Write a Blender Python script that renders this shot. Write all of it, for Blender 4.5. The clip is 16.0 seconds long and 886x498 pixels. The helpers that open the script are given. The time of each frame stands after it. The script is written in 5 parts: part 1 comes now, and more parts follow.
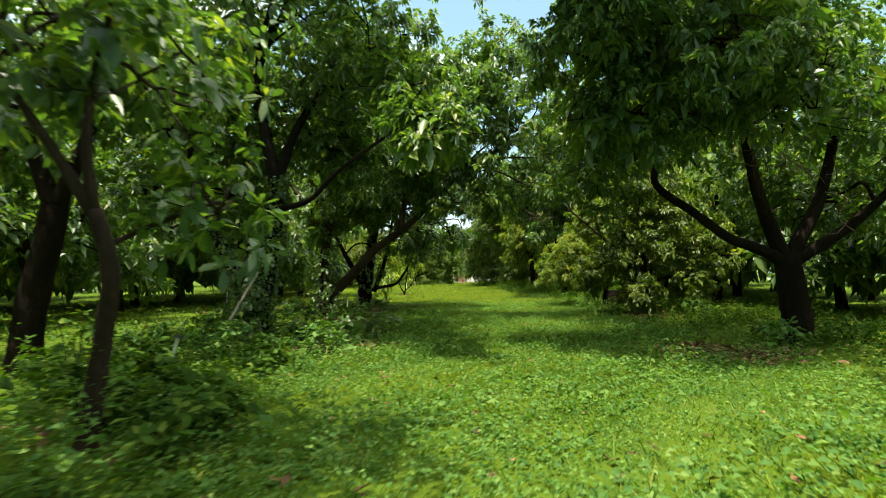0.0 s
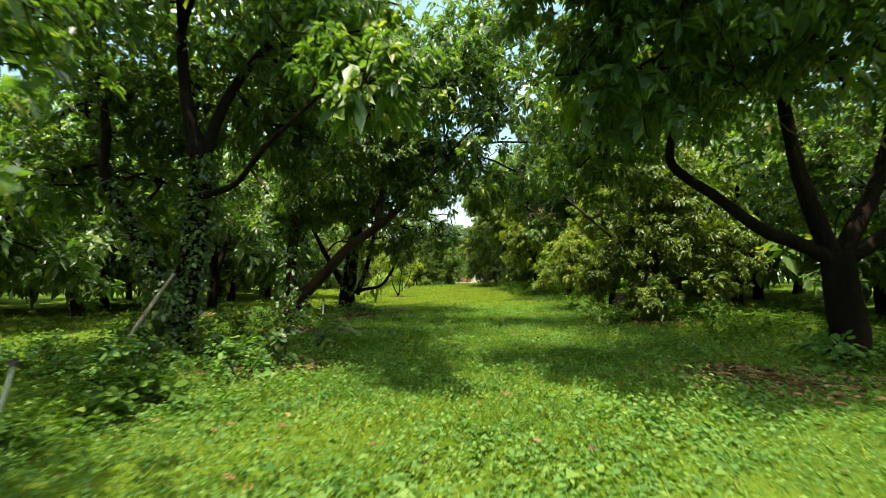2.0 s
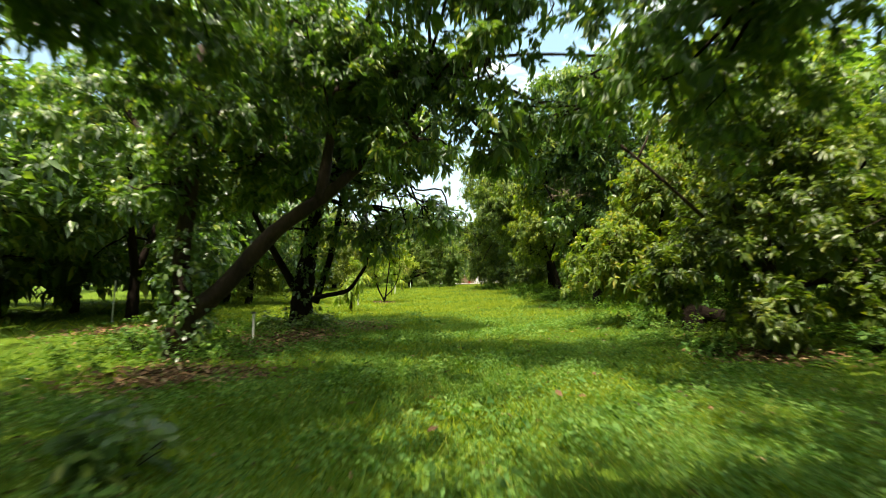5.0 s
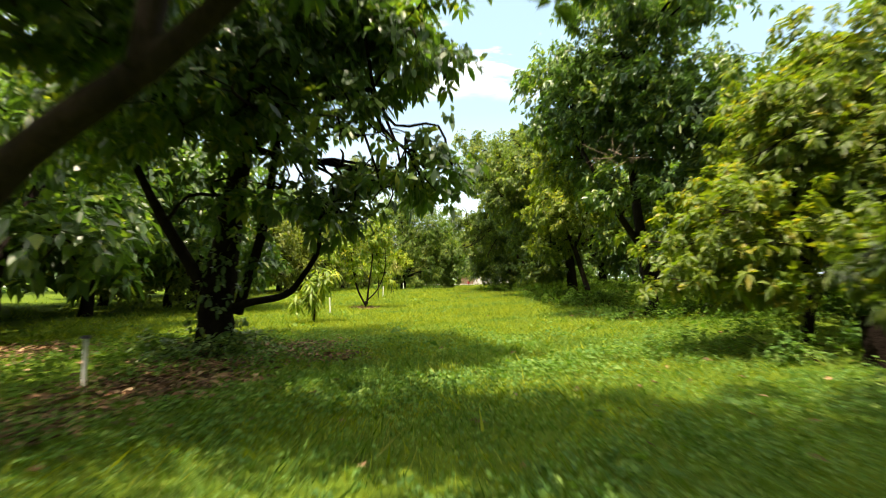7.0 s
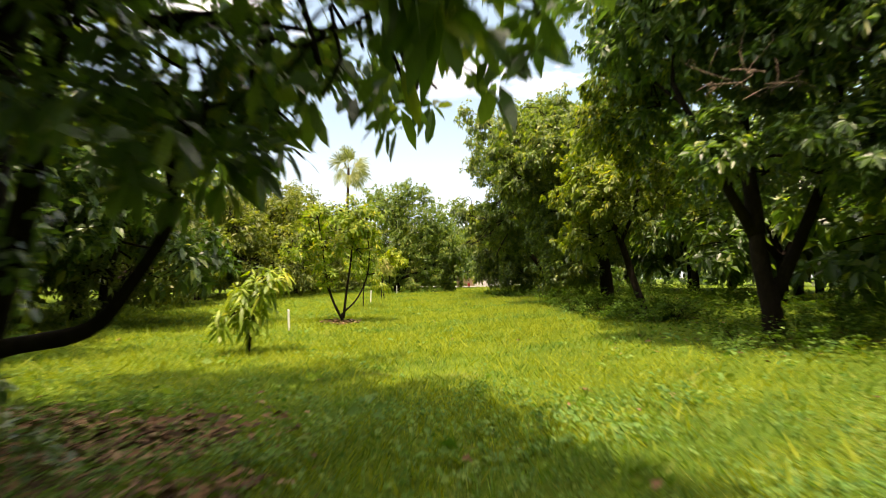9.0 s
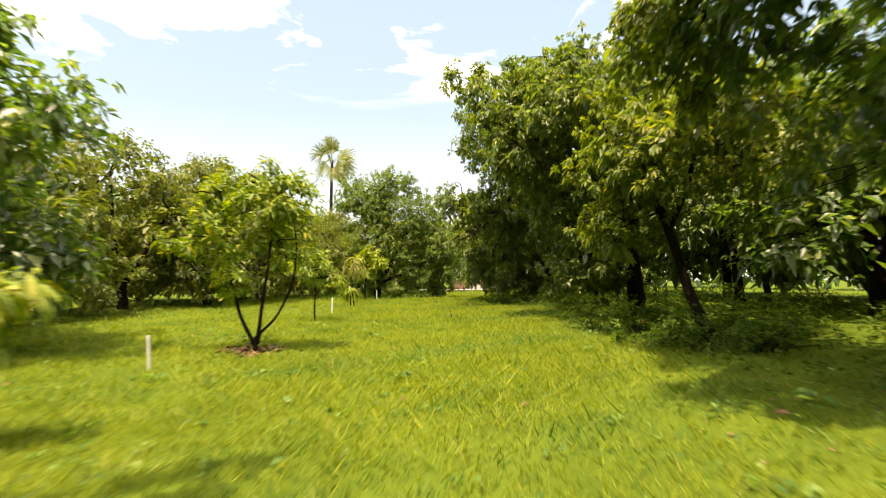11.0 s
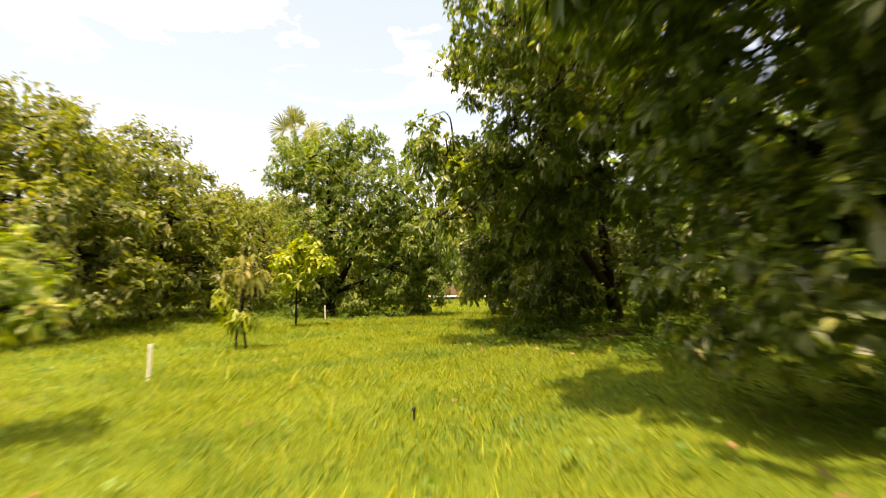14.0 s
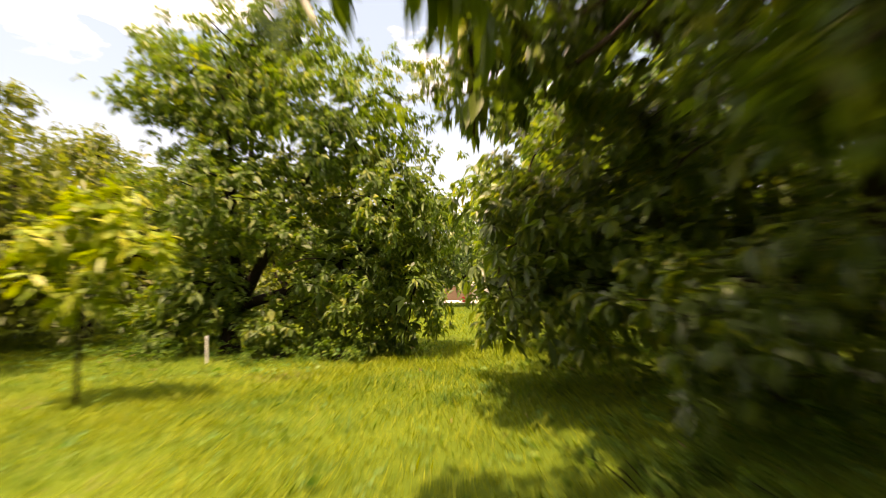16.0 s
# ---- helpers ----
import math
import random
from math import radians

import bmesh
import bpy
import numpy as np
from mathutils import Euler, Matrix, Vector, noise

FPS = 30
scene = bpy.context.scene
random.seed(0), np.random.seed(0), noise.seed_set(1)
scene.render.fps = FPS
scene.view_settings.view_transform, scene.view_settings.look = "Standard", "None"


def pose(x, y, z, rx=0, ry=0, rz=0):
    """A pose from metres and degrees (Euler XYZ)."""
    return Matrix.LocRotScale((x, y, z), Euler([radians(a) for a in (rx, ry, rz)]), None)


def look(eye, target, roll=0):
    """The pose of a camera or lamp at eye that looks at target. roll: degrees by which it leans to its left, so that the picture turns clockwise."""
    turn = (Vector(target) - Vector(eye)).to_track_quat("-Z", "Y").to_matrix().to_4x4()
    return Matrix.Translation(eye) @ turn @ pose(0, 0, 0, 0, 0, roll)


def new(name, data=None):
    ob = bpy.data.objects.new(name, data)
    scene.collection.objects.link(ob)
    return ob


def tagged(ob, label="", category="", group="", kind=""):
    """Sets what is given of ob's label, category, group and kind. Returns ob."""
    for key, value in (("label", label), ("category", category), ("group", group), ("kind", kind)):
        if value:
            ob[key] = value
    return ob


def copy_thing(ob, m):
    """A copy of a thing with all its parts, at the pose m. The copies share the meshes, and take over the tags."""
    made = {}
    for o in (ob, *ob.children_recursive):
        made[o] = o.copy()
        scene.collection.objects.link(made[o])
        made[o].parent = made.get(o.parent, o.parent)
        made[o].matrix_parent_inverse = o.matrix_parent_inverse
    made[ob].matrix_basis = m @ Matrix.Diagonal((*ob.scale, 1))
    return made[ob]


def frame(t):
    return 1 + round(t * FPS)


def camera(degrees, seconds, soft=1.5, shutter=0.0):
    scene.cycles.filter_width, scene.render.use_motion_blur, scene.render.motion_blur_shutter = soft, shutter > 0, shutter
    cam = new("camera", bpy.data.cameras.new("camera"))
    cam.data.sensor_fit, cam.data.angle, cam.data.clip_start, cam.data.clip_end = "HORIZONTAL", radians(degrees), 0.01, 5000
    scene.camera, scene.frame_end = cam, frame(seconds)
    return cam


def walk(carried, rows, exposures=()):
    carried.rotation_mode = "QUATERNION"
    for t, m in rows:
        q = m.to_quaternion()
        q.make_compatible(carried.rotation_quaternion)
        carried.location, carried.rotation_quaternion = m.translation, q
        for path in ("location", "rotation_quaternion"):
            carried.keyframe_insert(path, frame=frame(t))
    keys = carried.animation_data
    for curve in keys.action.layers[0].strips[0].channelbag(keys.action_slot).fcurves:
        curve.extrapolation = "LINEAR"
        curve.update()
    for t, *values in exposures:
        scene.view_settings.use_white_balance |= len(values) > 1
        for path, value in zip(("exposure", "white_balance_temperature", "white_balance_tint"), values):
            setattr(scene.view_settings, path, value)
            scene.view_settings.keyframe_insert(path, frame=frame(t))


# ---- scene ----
cam = camera(79.7, 16.0, soft=1.0, shutter=0.95)
METRES, EYE, TILT, LEAN, TURN = 48.15, 1.3, 0.0, 0.0, 0.0
ROWS = [
    (0.0, 0.0, 0.0, 0.0, 0.02, 3.05, 0.43),
    (0.5, 0.0047, 0.011, 0.0, -0.05, 3.07, 0.39),
    (1.0, 0.0095, 0.0219, 0.0001, 0.13, 3.07, 0.4),
    (1.5, 0.0135, 0.0334, 0.0005, 0.59, 3.03, 0.41),
    (2.0, 0.0167, 0.0465, 0.0009, 0.97, 3.06, 0.43),
    (2.5, 0.019, 0.0624, 0.0014, 1.22, 3.03, 0.41),
    (3.0, 0.0206, 0.0811, 0.0019, 1.38, 3.03, 0.39),
    (3.5, 0.0215, 0.1014, 0.0018, 1.4, 3.04, 0.39),
    (4.0, 0.0214, 0.1236, 0.0021, 1.39, 3.04, 0.37),
    (6.5, 0.0199, 0.2705, -0.0, 0.92, 3.2, 0.44),
    (7.0, 0.0182, 0.3018, -0.0004, 0.89, 3.2, 0.4),
    (7.5, 0.0159, 0.3332, 0.0002, 0.79, 3.19, 0.34),
    (8.0, 0.0127, 0.3639, 0.001, 0.6, 3.23, 0.35),
    (8.5, 0.0109, 0.3937, 0.0014, 0.52, 3.25, 0.34),
    (9.0, 0.0111, 0.4226, 0.0015, 0.47, 3.3, 0.3),
    (9.5, 0.0138, 0.4503, 0.002, 0.44, 3.37, 0.24),
    (12.0, 0.0304, 0.6043, 0.0046, 0.24, 3.6, 0.41),
    (12.5, 0.0328, 0.6442, 0.0058, 0.22, 3.65, 0.4),
    (13.0, 0.0347, 0.6866, 0.0077, 0.19, 3.6, 0.46),
    (13.5, 0.0357, 0.7277, 0.0094, 0.17, 3.58, 0.48),
    (14.0, 0.0358, 0.7745, 0.0114, 0.16, 3.56, 0.53),
    (14.5, 0.0361, 0.8242, 0.0129, 0.18, 3.57, 0.54),
    (15.0, 0.0361, 0.8779, 0.0138, 0.1, 3.61, 0.48),
    (15.5, 0.0366, 0.9352, 0.0144, 0.15, 3.53, 0.52),
    (16.0, 0.0368, 0.9949, 0.0151, 0.12, 3.47, 0.54),
]
EXPOSURES = [(0.0, 1.26, 7350, 6), (2.5, 1.50, 7350, 9), (4.0, 1.48, 7450, 11), (6.5, 1.58, 7850, 15), (8.0, 1.52, 8300, 24), (9.5, 1.44, 8600, 29), (12.0, 1.47, 9300, 32), (13.0, 1.58, 9600, 36), (16.0, 1.48, 9900, 40)]
walk(cam, [(t, pose(0, 0, EYE, TILT, LEAN, TURN) @ pose(METRES * x, METRES * y, METRES * z, 90 + pitch, roll, yaw)) for t, x, y, z, yaw, pitch, roll in ROWS], EXPOSURES)

# ---- sky and sun ----
SUN_FROM = Vector((-0.17, -0.29, 1.0)).normalized()
sun_elev = math.asin(SUN_FROM.z)
sun_turn = math.atan2(SUN_FROM.x, SUN_FROM.y)
world = bpy.data.worlds.new("sky")
scene.world = world
world.use_nodes = True
wn, wl = world.node_tree.nodes, world.node_tree.links
wn.clear()
sky = wn.new("ShaderNodeTexSky")
sky.sky_type, sky.sun_disc = "NISHITA", False
sky.sun_elevation, sky.sun_rotation = sun_elev, sun_turn
sky.air_density, sky.dust_density, sky.ozone_density = 1.0, 2.0, 1.0
wtc = wn.new("ShaderNodeTexCoord")
wmap = wn.new("ShaderNodeMapping")
wmap.inputs["Scale"].default_value = (1.0, 1.0, 3.2)
wmap.inputs["Location"].default_value = (0.0, 0.0, -0.42)
wnoise = wn.new("ShaderNodeTexNoise")
wnoise.inputs["Scale"].default_value, wnoise.inputs["Detail"].default_value = 2.6, 7.0
wnoise.inputs["Roughness"].default_value, wnoise.inputs["Distortion"].default_value = 0.55, 0.4
wramp = wn.new("ShaderNodeValToRGB")
wramp.color_ramp.elements[0].position, wramp.color_ramp.elements[1].position = 0.55, 0.70
wmix = wn.new("ShaderNodeMix")
wmix.data_type = "RGBA"
wmix.inputs["B"].default_value = (11.0, 11.5, 11.2, 1)
wbg, wout = wn.new("ShaderNodeBackground"), wn.new("ShaderNodeOutputWorld")
wbg.inputs["Strength"].default_value = 0.13
wl.new(wtc.outputs["Generated"], wmap.inputs["Vector"])
wl.new(wmap.outputs[0], wnoise.inputs["Vector"])
wl.new(wnoise.outputs["Fac"], wramp.inputs[0])
wsep = wn.new("ShaderNodeSeparateXYZ")
wl.new(wtc.outputs["Generated"], wsep.inputs[0])
whigh = wn.new("ShaderNodeMapRange")
whigh.interpolation_type = "SMOOTHSTEP"
whigh.inputs["From Min"].default_value, whigh.inputs["From Max"].default_value = 0.30, 0.40
wl.new(wsep.outputs["Z"], whigh.inputs["Value"])
wcloud = wn.new("ShaderNodeMath")
wcloud.operation = "MULTIPLY"
wl.new(wramp.outputs["Color"], wcloud.inputs[0])
wl.new(whigh.outputs[0], wcloud.inputs[1])
# Brightening towards the zenith, above the view, added to fill the shade.
wfill = wn.new("ShaderNodeMapRange")
wfill.interpolation_type = "SMOOTHSTEP"
wfill.inputs["From Min"].default_value, wfill.inputs["From Max"].default_value = 0.5, 0.85
wfill.inputs["To Max"].default_value = 0.75
wl.new(wsep.outputs["Z"], wfill.inputs["Value"])
wcover = wn.new("ShaderNodeMath")
wcover.operation = "MAXIMUM"
wl.new(wcloud.outputs[0], wcover.inputs[0])
wl.new(wfill.outputs[0], wcover.inputs[1])
wl.new(wcover.outputs[0], wmix.inputs["Factor"])
veil = wn.new("ShaderNodeMix")
veil.data_type = "RGBA"
veil.inputs["Factor"].default_value = 0.6
wpale = wn.new("ShaderNodeMapRange")
wpale.inputs["From Min"].default_value, wpale.inputs["From Max"].default_value = 0.0, 0.30
wl.new(wsep.outputs["Z"], wpale.inputs["Value"])
whaze = wn.new("ShaderNodeMix")
whaze.data_type = "RGBA"
whaze.inputs["A"].default_value, whaze.inputs["B"].default_value = (3.5, 4.6, 4.7, 1), (1.6, 3.0, 4.0, 1)
wl.new(wpale.outputs[0], whaze.inputs["Factor"])
wl.new(whaze.outputs["Result"], veil.inputs["B"])
wl.new(sky.outputs[0], veil.inputs["A"])
wl.new(veil.outputs["Result"], wmix.inputs["A"])
wl.new(wmix.outputs["Result"], wbg.inputs[0])
wl.new(wbg.outputs[0], wout.inputs[0])

sun_data = bpy.data.lights.new("sun", "SUN")
sun_data.energy, sun_data.angle, sun_data.color = 3.7, radians(0.8), (1.0, 0.95, 0.86)
sun = new("sun", sun_data)
sun.matrix_world = look(SUN_FROM * 60, (0, 0, 0))


# ---- materials ----
def material(name):
    m = bpy.data.materials.new(name)
    m.use_nodes = True
    nt = m.node_tree
    nt.nodes.clear()
    return m, nt.nodes, nt.links


def ramp_node(nodes, stops):
    r = nodes.new("ShaderNodeValToRGB")
    els = r.color_ramp.elements
    els[0].position, els[0].color = stops[0][0], (*stops[0][1], 1)
    els[1].position, els[1].color = stops[-1][0], (*stops[-1][1], 1)
    for p, c in stops[1:-1]:
        e = els.new(p)
        e.color = (*c, 1)
    return r


def leaf_material(name, stops, glow, rough=0.48, share=0.35, patch=0.35, gloss=0.4):
    """Leaves: colour by leaf, patches over the crown, gloss on top, light coming through the blade."""
    m, n, l = material(name)
    geo = n.new("ShaderNodeNewGeometry")
    tc = n.new("ShaderNodeTexCoord")
    noi = n.new("ShaderNodeTexNoise")
    noi.inputs["Scale"].default_value, noi.inputs["Detail"].default_value = 0.9, 3.0
    l.new(tc.outputs["Object"], noi.inputs["Vector"])
    mixf = n.new("ShaderNodeMath")
    mixf.operation = "MULTIPLY_ADD"
    sub = n.new("ShaderNodeMath")
    sub.operation = "SUBTRACT"
    sub.inputs[1].default_value = 0.5
    l.new(noi.outputs["Fac"], sub.inputs[0])
    l.new(sub.outputs[0], mixf.inputs[0])
    mixf.inputs[1].default_value = patch * 2.4
    l.new(geo.outputs["Random Per Island"], mixf.inputs[2])
    r = ramp_node(n, stops)
    l.new(mixf.outputs[0], r.inputs[0])
    fine = n.new("ShaderNodeTexNoise")
    fine.inputs["Scale"].default_value = 38.0
    l.new(tc.outputs["Object"], fine.inputs["Vector"])
    vary = n.new("ShaderNodeHueSaturation")
    scl = n.new("ShaderNodeMapRange")
    scl.inputs["To Min"].default_value, scl.inputs["To Max"].default_value = 0.7, 1.3
    l.new(fine.outputs["Fac"], scl.inputs["Value"])
    l.new(scl.outputs[0], vary.inputs["Value"])
    l.new(r.outputs[0], vary.inputs["Color"])
    bsdf = n.new("ShaderNodeBsdfPrincipled")
    bsdf.inputs["Roughness"].default_value = rough
    bsdf.inputs["Specular IOR Level"].default_value = gloss
    l.new(vary.outputs[0], bsdf.inputs["Base Color"])
    tr = n.new("ShaderNodeBsdfTranslucent")
    tint = n.new("ShaderNodeMix")
    tint.data_type, tint.blend_type = "RGBA", "MULTIPLY"
    tint.inputs["Factor"].default_value = 1.0
    tint.inputs["B"].default_value = (*glow, 1)
    l.new(vary.outputs[0], tint.inputs["A"])
    l.new(tint.outputs["Result"], tr.inputs["Color"])
    ms = n.new("ShaderNodeMixShader")
    ms.inputs[0].default_value = share
    l.new(bsdf.outputs[0], ms.inputs[1])
    l.new(tr.outputs[0], ms.inputs[2])
    out = n.new("ShaderNodeOutputMaterial")
    l.new(ms.outputs[0], out.inputs[0])
    return m


def rough_material(name, stops, scale, rough=0.85, bump=0.4, bump_scale=40.0, stretch=(1, 1, 1), by_island=0.0, metal=0.0, gloss=0.25):
    """A rough mottled surface in two scales, with fine relief."""
    m, n, l = material(name)
    tc = n.new("ShaderNodeTexCoord")
    mp = n.new("ShaderNodeMapping")
    mp.inputs["Scale"].default_value = stretch
    l.new(tc.outputs["Object"], mp.inputs["Vector"])
    a, b = n.new("ShaderNodeTexNoise"), n.new("ShaderNodeTexNoise")
    a.inputs["Scale"].default_value, a.inputs["Detail"].default_value = scale, 4.0
    b.inputs["Scale"].default_value, b.inputs["Detail"].default_value = bump_scale, 5.0
    l.new(mp.outputs[0], a.inputs["Vector"])
    l.new(mp.outputs[0], b.inputs["Vector"])
    mix = n.new("ShaderNodeMix")
    mix.inputs["Factor"].default_value = 0.4
    l.new(a.outputs["Fac"], mix.inputs["A"])
    l.new(b.outputs["Fac"], mix.inputs["B"])
    last = mix.outputs["Result"]
    if by_island:
        geo = n.new("ShaderNodeNewGeometry")
        isl = n.new("ShaderNodeMix")
        isl.inputs["Factor"].default_value = by_island
        l.new(last, isl.inputs["A"])
        l.new(geo.outputs["Random Per Island"], isl.inputs["B"])
        last = isl.outputs["Result"]
    r = ramp_node(n, stops)
    l.new(last, r.inputs[0])
    bsdf = n.new("ShaderNodeBsdfPrincipled")
    bsdf.inputs["Roughness"].default_value, bsdf.inputs["Metallic"].default_value = rough, metal
    bsdf.inputs["Specular IOR Level"].default_value = gloss
    l.new(r.outputs[0], bsdf.inputs["Base Color"])
    if bump:
        bm_ = n.new("ShaderNodeBump")
        bm_.inputs["Strength"].default_value, bm_.inputs["Distance"].default_value = bump, 0.03
        l.new(b.outputs["Fac"], bm_.inputs["Height"])
        l.new(bm_.outputs[0], bsdf.inputs["Normal"])
    out = n.new("ShaderNodeOutputMaterial")
    l.new(bsdf.outputs[0], out.inputs[0])
    return m


LEAF_DARK = leaf_material("leaf_dark", [(0.0, (0.046, 0.101, 0.034)), (0.5, (0.078, 0.16, 0.043)), (0.85, (0.135, 0.225, 0.053)), (1.0, (0.243, 0.288, 0.059))], (1.5, 1.6, 0.45), rough=0.4, share=0.46, gloss=0.85)
LEAF_MID = leaf_material("leaf_mid", [(0.0, (0.057, 0.106, 0.026)), (0.5, (0.099, 0.167, 0.035)), (0.85, (0.163, 0.23, 0.045)), (1.0, (0.26, 0.29, 0.045))], (1.45, 1.5, 0.4), rough=0.4, share=0.46, gloss=0.6)
LEAF_LIGHT = leaf_material("leaf_light", [(0.0, (0.069, 0.121, 0.021)), (0.5, (0.121, 0.186, 0.029)), (0.85, (0.184, 0.246, 0.039)), (1.0, (0.31, 0.321, 0.033))], (1.4, 1.45, 0.4), share=0.46)
LEAF_FRESH = leaf_material("leaf_fresh", [(0.0, (0.052, 0.108, 0.020)), (0.5, (0.092, 0.172, 0.028)), (0.85, (0.15, 0.235, 0.036)), (1.0, (0.24, 0.28, 0.04))], (1.4, 1.45, 0.4), share=0.46)
LEAF_OLIVE = leaf_material("leaf_olive", [(0.0, (0.068, 0.105, 0.022)), (0.5, (0.115, 0.162, 0.030)), (0.85, (0.16, 0.205, 0.038)), (1.0, (0.21, 0.225, 0.042))], (1.4, 1.4, 0.4), share=0.46)
LEAF_YOUNG = leaf_material("leaf_young", [(0.0, (0.091, 0.179, 0.015)), (0.5, (0.156, 0.256, 0.021)), (0.85, (0.26, 0.346, 0.03)), (1.0, (0.416, 0.397, 0.045))], (1.4, 1.4, 0.4), share=0.4)
LEAF_YELLOW = leaf_material("leaf_yellow", [(0.0, (0.14, 0.23, 0.014)), (0.5, (0.22, 0.32, 0.02)), (1.0, (0.38, 0.41, 0.03))], (1.3, 1.3, 0.4), share=0.42)
LEAF_GOLD = leaf_material("leaf_gold", [(0.0, (0.077, 0.14, 0.021)), (0.5, (0.118, 0.19, 0.028)), (0.85, (0.175, 0.235, 0.035)), (1.0, (0.29, 0.27, 0.045))], (1.4, 1.4, 0.4), share=0.48, gloss=0.4)
LEAF_PALM = leaf_material("palm_blade", [(0.0, (0.16, 0.20, 0.06)), (0.5, (0.22, 0.26, 0.08)), (1.0, (0.30, 0.32, 0.11))], (1.2, 1.25, 0.5), rough=0.45, share=0.35, gloss=0.5)
LEAF_WITHERED = leaf_material("leaf_withered", [(0.0, (0.13, 0.17, 0.03)), (0.5, (0.20, 0.22, 0.05)), (1.0, (0.34, 0.28, 0.12))], (1.2, 1.2, 0.5), rough=0.7, share=0.35, gloss=0.2)
WEED = leaf_material("weed_leaf", [(0.0, (0.049, 0.133, 0.029)), (0.5, (0.1, 0.214, 0.047)), (0.85, (0.147, 0.261, 0.058)), (1.0, (0.199, 0.304, 0.078))], (1.3, 1.4, 0.4), rough=0.65, share=0.38, patch=0.4, gloss=0.2)
# Weed leaf in a darker green, with the trees' shade put into it.
SHADED_UNDERGROWTH = leaf_material("shaded_undergrowth_leaf", [(0.0, (0.035, 0.085, 0.014)), (0.5, (0.06, 0.13, 0.019)), (0.85, (0.09, 0.17, 0.024)), (1.0, (0.15, 0.21, 0.035))], (1.3, 1.4, 0.4), rough=0.7, share=0.38, patch=0.4, gloss=0.12)
GRASS = leaf_material("grass_blade", [(0.0, (0.11, 0.179, 0.013)), (0.5, (0.18, 0.249, 0.018)), (0.85, (0.244, 0.298, 0.024)), (1.0, (0.259, 0.31, 0.03))], (1.25, 1.25, 0.35), rough=0.7, share=0.4, patch=0.4, gloss=0.2)
GRASS_GREEN = leaf_material("green_grass_blade", [(0.0, (0.052, 0.128, 0.017)), (0.5, (0.09, 0.185, 0.025)), (0.85, (0.142, 0.233, 0.036)), (1.0, (0.247, 0.275, 0.065))], (1.25, 1.3, 0.35), rough=0.7, share=0.4, patch=0.4, gloss=0.2)
# Dark bark, brought near black with the crowns' shade put into the colour.
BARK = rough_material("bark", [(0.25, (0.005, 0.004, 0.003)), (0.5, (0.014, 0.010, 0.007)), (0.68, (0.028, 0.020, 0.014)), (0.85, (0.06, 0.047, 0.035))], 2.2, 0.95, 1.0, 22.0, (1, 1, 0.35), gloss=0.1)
ROTTEN_WOOD = rough_material("rotten_wood", [(0.3, (0.006, 0.004, 0.003)), (0.6, (0.014, 0.010, 0.007)), (0.8, (0.03, 0.02, 0.014))], 2.5, 0.95, 0.9, 24.0, gloss=0.08)
BARK_PALE = rough_material("bark_pale", [(0.25, (0.012, 0.007, 0.005)), (0.5, (0.036, 0.023, 0.016)), (0.7, (0.075, 0.046, 0.030)), (0.85, (0.13, 0.095, 0.07))], 2.2, 0.9, 0.8, 22.0, (1, 1, 0.35))
DRY_TWIG = rough_material("dry_twig", [(0.3, (0.09, 0.06, 0.04)), (0.7, (0.18, 0.13, 0.09))], 6.0, 0.9, 0.4, 40.0)
DEAD_WOOD = rough_material("dead_wood", [(0.3, (0.22, 0.18, 0.14)), (0.7, (0.42, 0.37, 0.30))], 6.0, 0.9, 0.4, 40.0)
LITTER = rough_material("fallen_leaf", [(0.2, (0.07, 0.04, 0.022)), (0.5, (0.16, 0.085, 0.045)), (0.75, (0.26, 0.14, 0.07)), (0.9, (0.36, 0.26, 0.15))], 3.0, 0.8, 0.2, 40.0, by_island=0.75)
PVC = rough_material("white_plastic", [(0.3, (0.66, 0.65, 0.60)), (0.7, (0.80, 0.80, 0.77))], 9.0, 0.5, 0.1, 30.0)
BLACK_PLASTIC = rough_material("black_plastic", [(0.3, (0.015, 0.015, 0.015)), (0.7, (0.03, 0.03, 0.03))], 9.0, 0.5, 0.1, 30.0)
CONCRETE = rough_material("concrete", [(0.3, (0.42, 0.40, 0.36)), (0.7, (0.58, 0.56, 0.51))], 1.5, 0.85, 0.2, 30.0)
PLASTER = rough_material("white_plaster", [(0.3, (0.70, 0.68, 0.63)), (0.7, (0.80, 0.78, 0.74))], 1.2, 0.85, 0.1, 30.0)
TAN_WALL = rough_material("tan_wall", [(0.3, (0.115, 0.08, 0.045)), (0.7, (0.17, 0.12, 0.075))], 1.5, 0.85, 0.2, 30.0)
RED_PAINT = rough_material("maroon_paint", [(0.3, (0.10, 0.012, 0.016)), (0.7, (0.15, 0.018, 0.022))], 1.0, 0.3, 0.0, 30.0, gloss=0.5)
RED_PLASTIC = rough_material("red_plastic", [(0.3, (0.30, 0.025, 0.025)), (0.7, (0.38, 0.04, 0.035))], 3.0, 0.45, 0.0, 30.0)
DARK_GLASS = rough_material("dark_glass", [(0.3, (0.01, 0.012, 0.014)), (0.7, (0.02, 0.022, 0.025))], 1.0, 0.08, 0.0, 30.0, gloss=0.5)
RUBBER = rough_material("rubber", [(0.3, (0.02, 0.02, 0.02)), (0.7, (0.035, 0.035, 0.035))], 5.0, 0.8, 0.1, 30.0)
FRUIT = rough_material("fruit_skin", [(0.3, (0.55, 0.50, 0.05)), (0.7, (0.65, 0.58, 0.08))], 4.0, 0.4, 0.0, 30.0)
